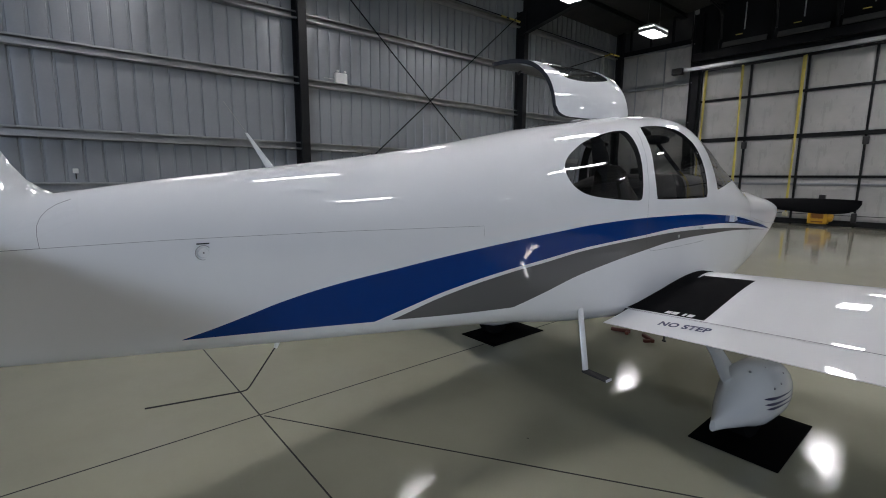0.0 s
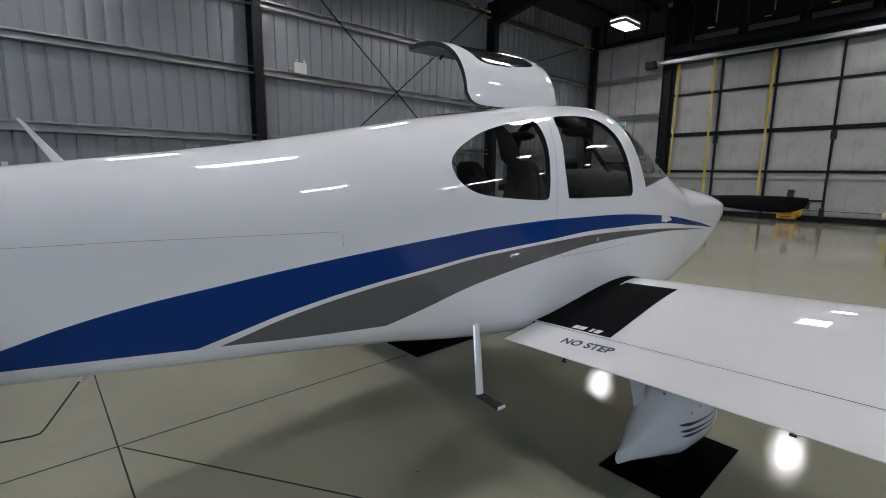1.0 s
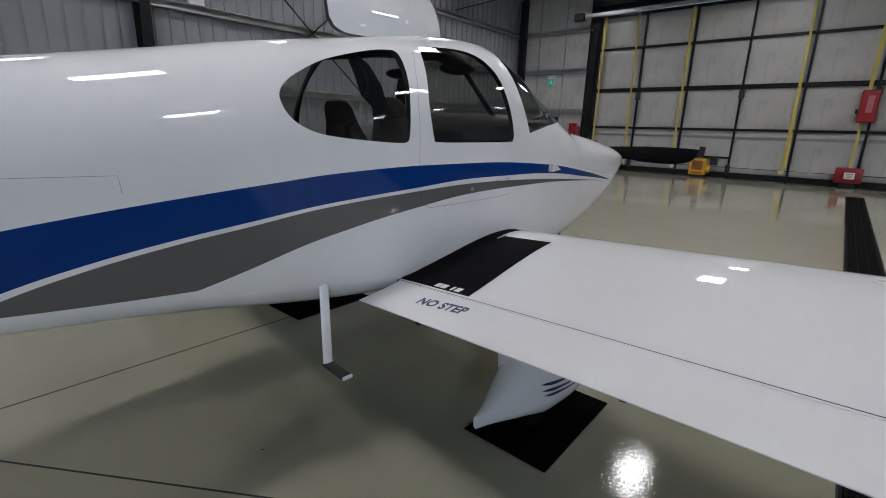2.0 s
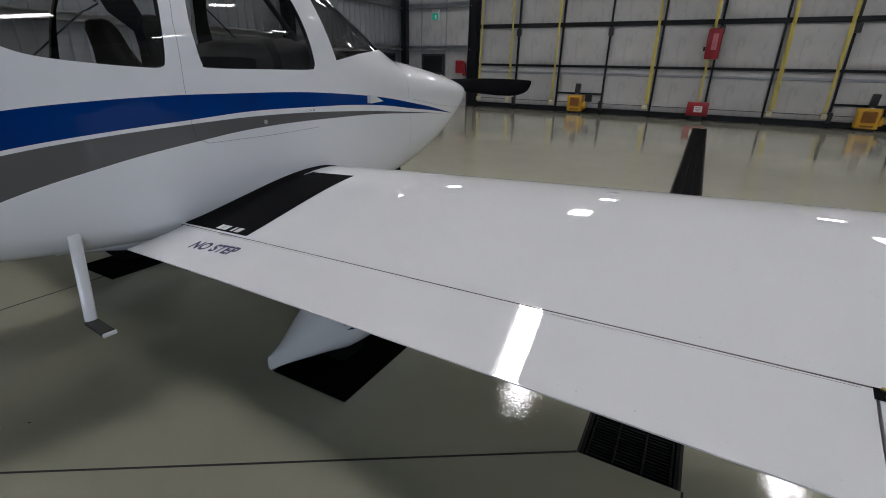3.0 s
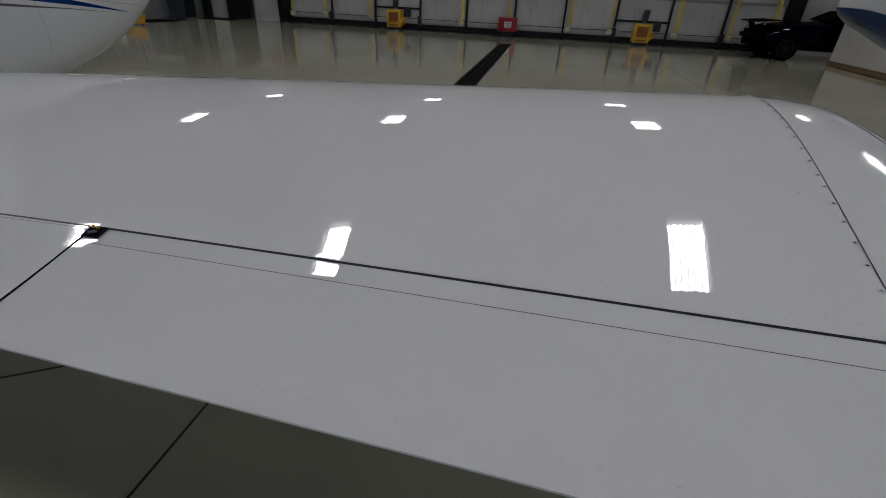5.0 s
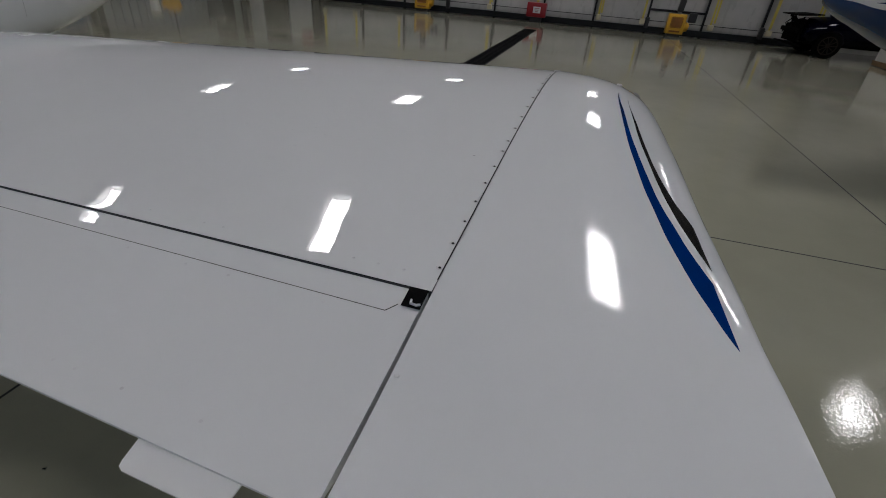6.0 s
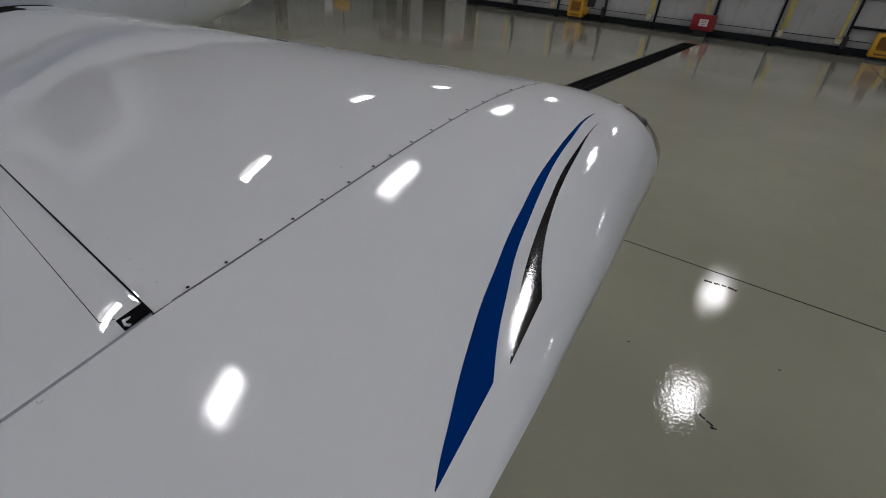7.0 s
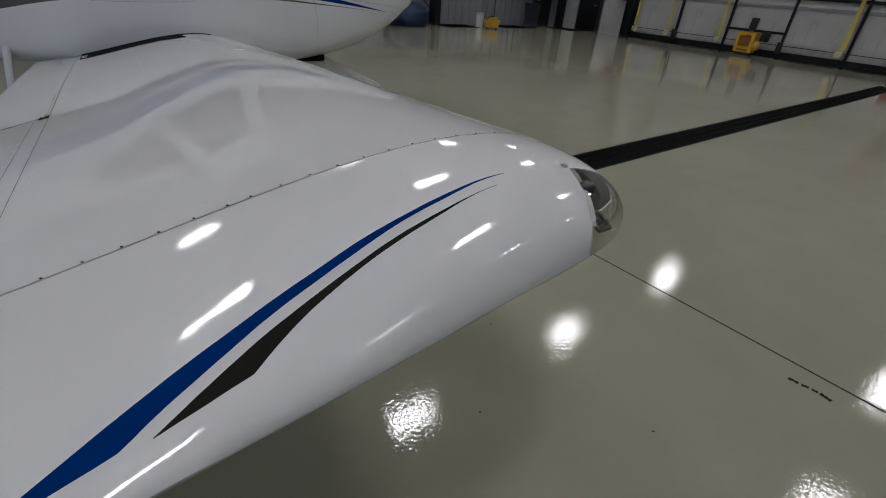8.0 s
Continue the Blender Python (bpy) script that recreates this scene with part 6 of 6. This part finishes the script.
    part("crash_bar", boxed((2.08, 0, 0.62), (0.08, 1.30, 0.12), 0.03, segs=2), M_SOOT, t)
    part("undertray", boxed((2.02, 0.02, 0.27), (0.34, 1.36, 0.05), 0.02, Matrix.Rotation(radians(-7), 3, "Y")), M_SOOT, t)
    part("bonnet_edge", boxed((1.90, 0.03, 1.03), (0.62, 1.42, 0.03), 0.012, Matrix.Rotation(radians(5), 3, "Y")), M_SOOT, t, "bent black bonnet edge")
    rng = random.Random(7)
    for k in range(16):
        c = (1.86 + 0.24 * rng.random(), -0.68 + 1.36 * rng.random(), 0.62 + 0.34 * rng.random())
        turn = Matrix.Rotation(rng.random() * 2, 3, "X") @ Matrix.Rotation(rng.random() * 2, 3, "Z")
        part("broken_piece", boxed(c, (0.06 + 0.16 * rng.random(), 0.04 + 0.12 * rng.random(), 0.02 + 0.07 * rng.random()), 0.008, turn), M_SOOT, t)
    for k, (py, pz) in enumerate(((-0.62, 0.94), (0.58, 0.94), (-0.66, 0.70))):
        part("lamp_mount", boxed((1.95, py, pz), (0.06, 0.12, 0.045), 0.012), M_RIMGREY, t, "pale broken lamp mount")
    for k in range(4):
        y0 = -0.5 + 0.3 * k
        part("loose_wiring", tube(bmesh.new(), [(1.98, y0, 0.86), (2.10, y0 + 0.06, 0.76), (2.06, y0 + 0.14, 0.66), (2.12, y0 + 0.10, 0.52)], 0.016, 8), M_SOOT, t)


car(10.35, 19.1)

pal = thing("pallet", pose(10.75, 16.15, 0), "worn pine pallet on the floor", "pallet")
for k in range(3):
    part("runner", boxed((-0.62 + 0.62 * k, 0, 0.06), (0.10, 3.3, 0.09), 0.004), M_WOOD, pal)
for k in range(12):
    part("plank", boxed((0, -1.58 + 0.287 * k, 0.118), (1.36, 0.20, 0.022), 0.003), M_WOOD, pal)
crate = thing("crate", pose(10.75, 16.15, 0.131), "large plain white crate standing on a pallet", "crate")
bm = bmesh.new()
box(bm, (0, 0, 0.62), (1.30, 3.25, 1.24), 0.01)
part("panel", bm, M_CRATE, crate)
part("lid", boxed((0, 0, 1.26), (1.33, 3.28, 0.03), 0.006), M_CRATE, crate)

M_HULL2 = paint("second_fuselage_enamel", [((0.006, 0.036, 0.135), [(-0.2, 0.3), (4.2, 0.3)], [(-0.2, 1.39), (0.06, 1.37), (0.3, 1.325), (1.0, 1.285), (4.2, 1.25)]),
                                          ((0.010, 0.018, 0.10), [(0.22, 1.365), (1.0, 1.325), (4.2, 1.29)], [(0.22, 1.367), (0.45, 1.385), (4.2, 1.41)])], 0, 2)


def second_aeroplane():
    """The nose end of another aeroplane that reaches in from the side."""
    t = thing("parked_aeroplane", pose(4.39, 6.49, 0, 0, 0, 14), "white and dark blue fuselage of another parked aeroplane", "aeroplane")
    rows = ((0.0, 0.03, 1.36, 1.42), (0.03, 0.09, 1.325, 1.50), (0.12, 0.17, 1.27, 1.60), (0.35, 0.28, 1.18, 1.72), (0.75, 0.40, 1.03, 1.86), (1.3, 0.50, 0.90, 1.98), (2.2, 0.56, 0.80, 2.1), (4.2, 0.56, 0.78, 2.1))
    f = [eased([(r[0], r[k]) for r in rows]) for k in (1, 2, 3)]
    bm = bmesh.new()
    rings = []
    for i in range(41):
        u = 4.2 * (i / 40) ** 1.8
        w, zb, zt = (g(u) for g in f)
        ring = []
        for k in range(40):
            a = 2 * math.pi * k / 40
            c, s = math.cos(a), math.sin(a)
            r = (abs(c) ** 2.4 + abs(s) ** 2.4) ** (-1 / 2.4)
            ring.append(bm.verts.new((u, w * c * r, (zb + zt) / 2 + (zt - zb) / 2 * s * r)))
        rings.append(ring)
    skin(bm, rings)
    part("fuselage", bm, M_HULL2, t)
    for y in (-0.55, 0.55):
        part("gear_leg", tube(bmesh.new(), [(3.4, y * 0.5, 0.9), (3.4, y * 1.4, 0.22)], [0.05, 0.035], 10), M_WHITE, t)
        part("wheel", tube(bmesh.new(), [(3.4, y * 1.4 - 0.07, 0.2), (3.4, y * 1.4 + 0.07, 0.2)], 0.2, 20), M_RUBBER, t)
    part("nose_leg", tube(bmesh.new(), [(1.9, 0, 0.95), (1.9, 0, 0.2)], 0.04, 10), M_STEEL, t)
    part("nose_wheel", tube(bmesh.new(), [(1.9, -0.06, 0.18), (1.9, 0.06, 0.18)], 0.18, 20), M_RUBBER, t)


second_aeroplane()


# dark tape scraps and scuffs on the floor
def scrap(points, w, seed=1):
    """Ragged black flakes, one for each stroke given."""
    rng = random.Random(seed)
    bm = bmesh.new()
    for (xa, ya), (xb, yb) in points:
        d = Vector((xb - xa, yb - ya, 0))
        side = Vector((-d.y, d.x, 0)).normalized() * w / 2
        steps = 5
        up = [Vector((xa, ya, 0)) + d * (k / steps) + side * (0.45 + 0.75 * rng.random()) for k in range(steps + 1)]
        low = [Vector((xa, ya, 0)) + d * (k / steps) - side * (0.45 + 0.75 * rng.random()) for k in range(steps, -1, -1)]
        skin(bm, [[bm.verts.new(p + Vector((0, 0, z))) for p in up + low] for z in (0.0002, 0.0016)])
    ob = part("floor_mark", bm, M_SCRAP, smooth=0)
    tagged(ob, "broken black scuff marks on the floor", "floor mark", "floor marks")


scrap((((3.247, 4.830), (3.286, 4.836)), ((3.296, 4.838), (3.323, 4.842)), ((3.333, 4.845), (3.356, 4.847)), ((3.364, 4.849), (3.386, 4.843)), ((3.384, 4.844), (3.407, 4.838))), 0.019)
scrap((((3.381, 3.823), (3.402, 3.812)), ((3.408, 3.808), (3.432, 3.794)), ((3.424, 3.784), (3.446, 3.790))), 0.008, 2)
for k, (sx, sy) in enumerate(((2.615, 3.562), (1.515, 2.454), (2.86, 3.30), (3.05, 4.05), (2.25, 3.95), (3.62, 4.30), (-0.62, 2.20), (-1.35, 2.05), (0.15, 2.45))):
    scrap((((sx, sy), (sx + 0.009, sy + 0.004)),), 0.006, k + 3)


def wheel_chock(x, y, turn):
    c = thing("wheel_chock", pose(x, y, 0, 0, 0, turn), "dark red painted wooden wheel chock on the floor", "wheel chock", "wheel chocks")
    part("block", boxed((0, 0, 0.018), (0.19, 0.035, 0.035), 0.006), M_REDWOOD, c)
    part("stub", boxed((0.07, -0.05, 0.016), (0.035, 0.07, 0.03), 0.005), M_REDWOOD, c)


wheel_chock(-2.02, 4.36, 20)
wheel_chock(-1.72, 4.34, -35)


# ---------- liner panels of the west wall ----------
def liner_panels():
    """Flat ribbed pans, one object each, with narrow dark grooves left between them."""
    top = EAVE + 1.2
    prof = [(0.0, 0.03), (0.004, 0.004), (0.012, -0.003), (0.08, -0.010), (0.21, -0.010), (0.278, -0.003), (0.286, 0.004), (0.290, 0.03)]
    bm = bmesh.new()
    skin(bm, [[bm.verts.new((x, y, z)) for x, y in prof] for z in (0.01, top)])
    first = part("panel", bm, M_LINER, WALLS[0], smooth=25)
    x = 0.232
    first.location = (x, 0, 0)
    while x + 0.66 < DOOR - BACK:
        x += 0.33
        p = new("panel", first.data)
        p.parent, p.location = WALLS[0], (x, 0, 0)


liner_panels()
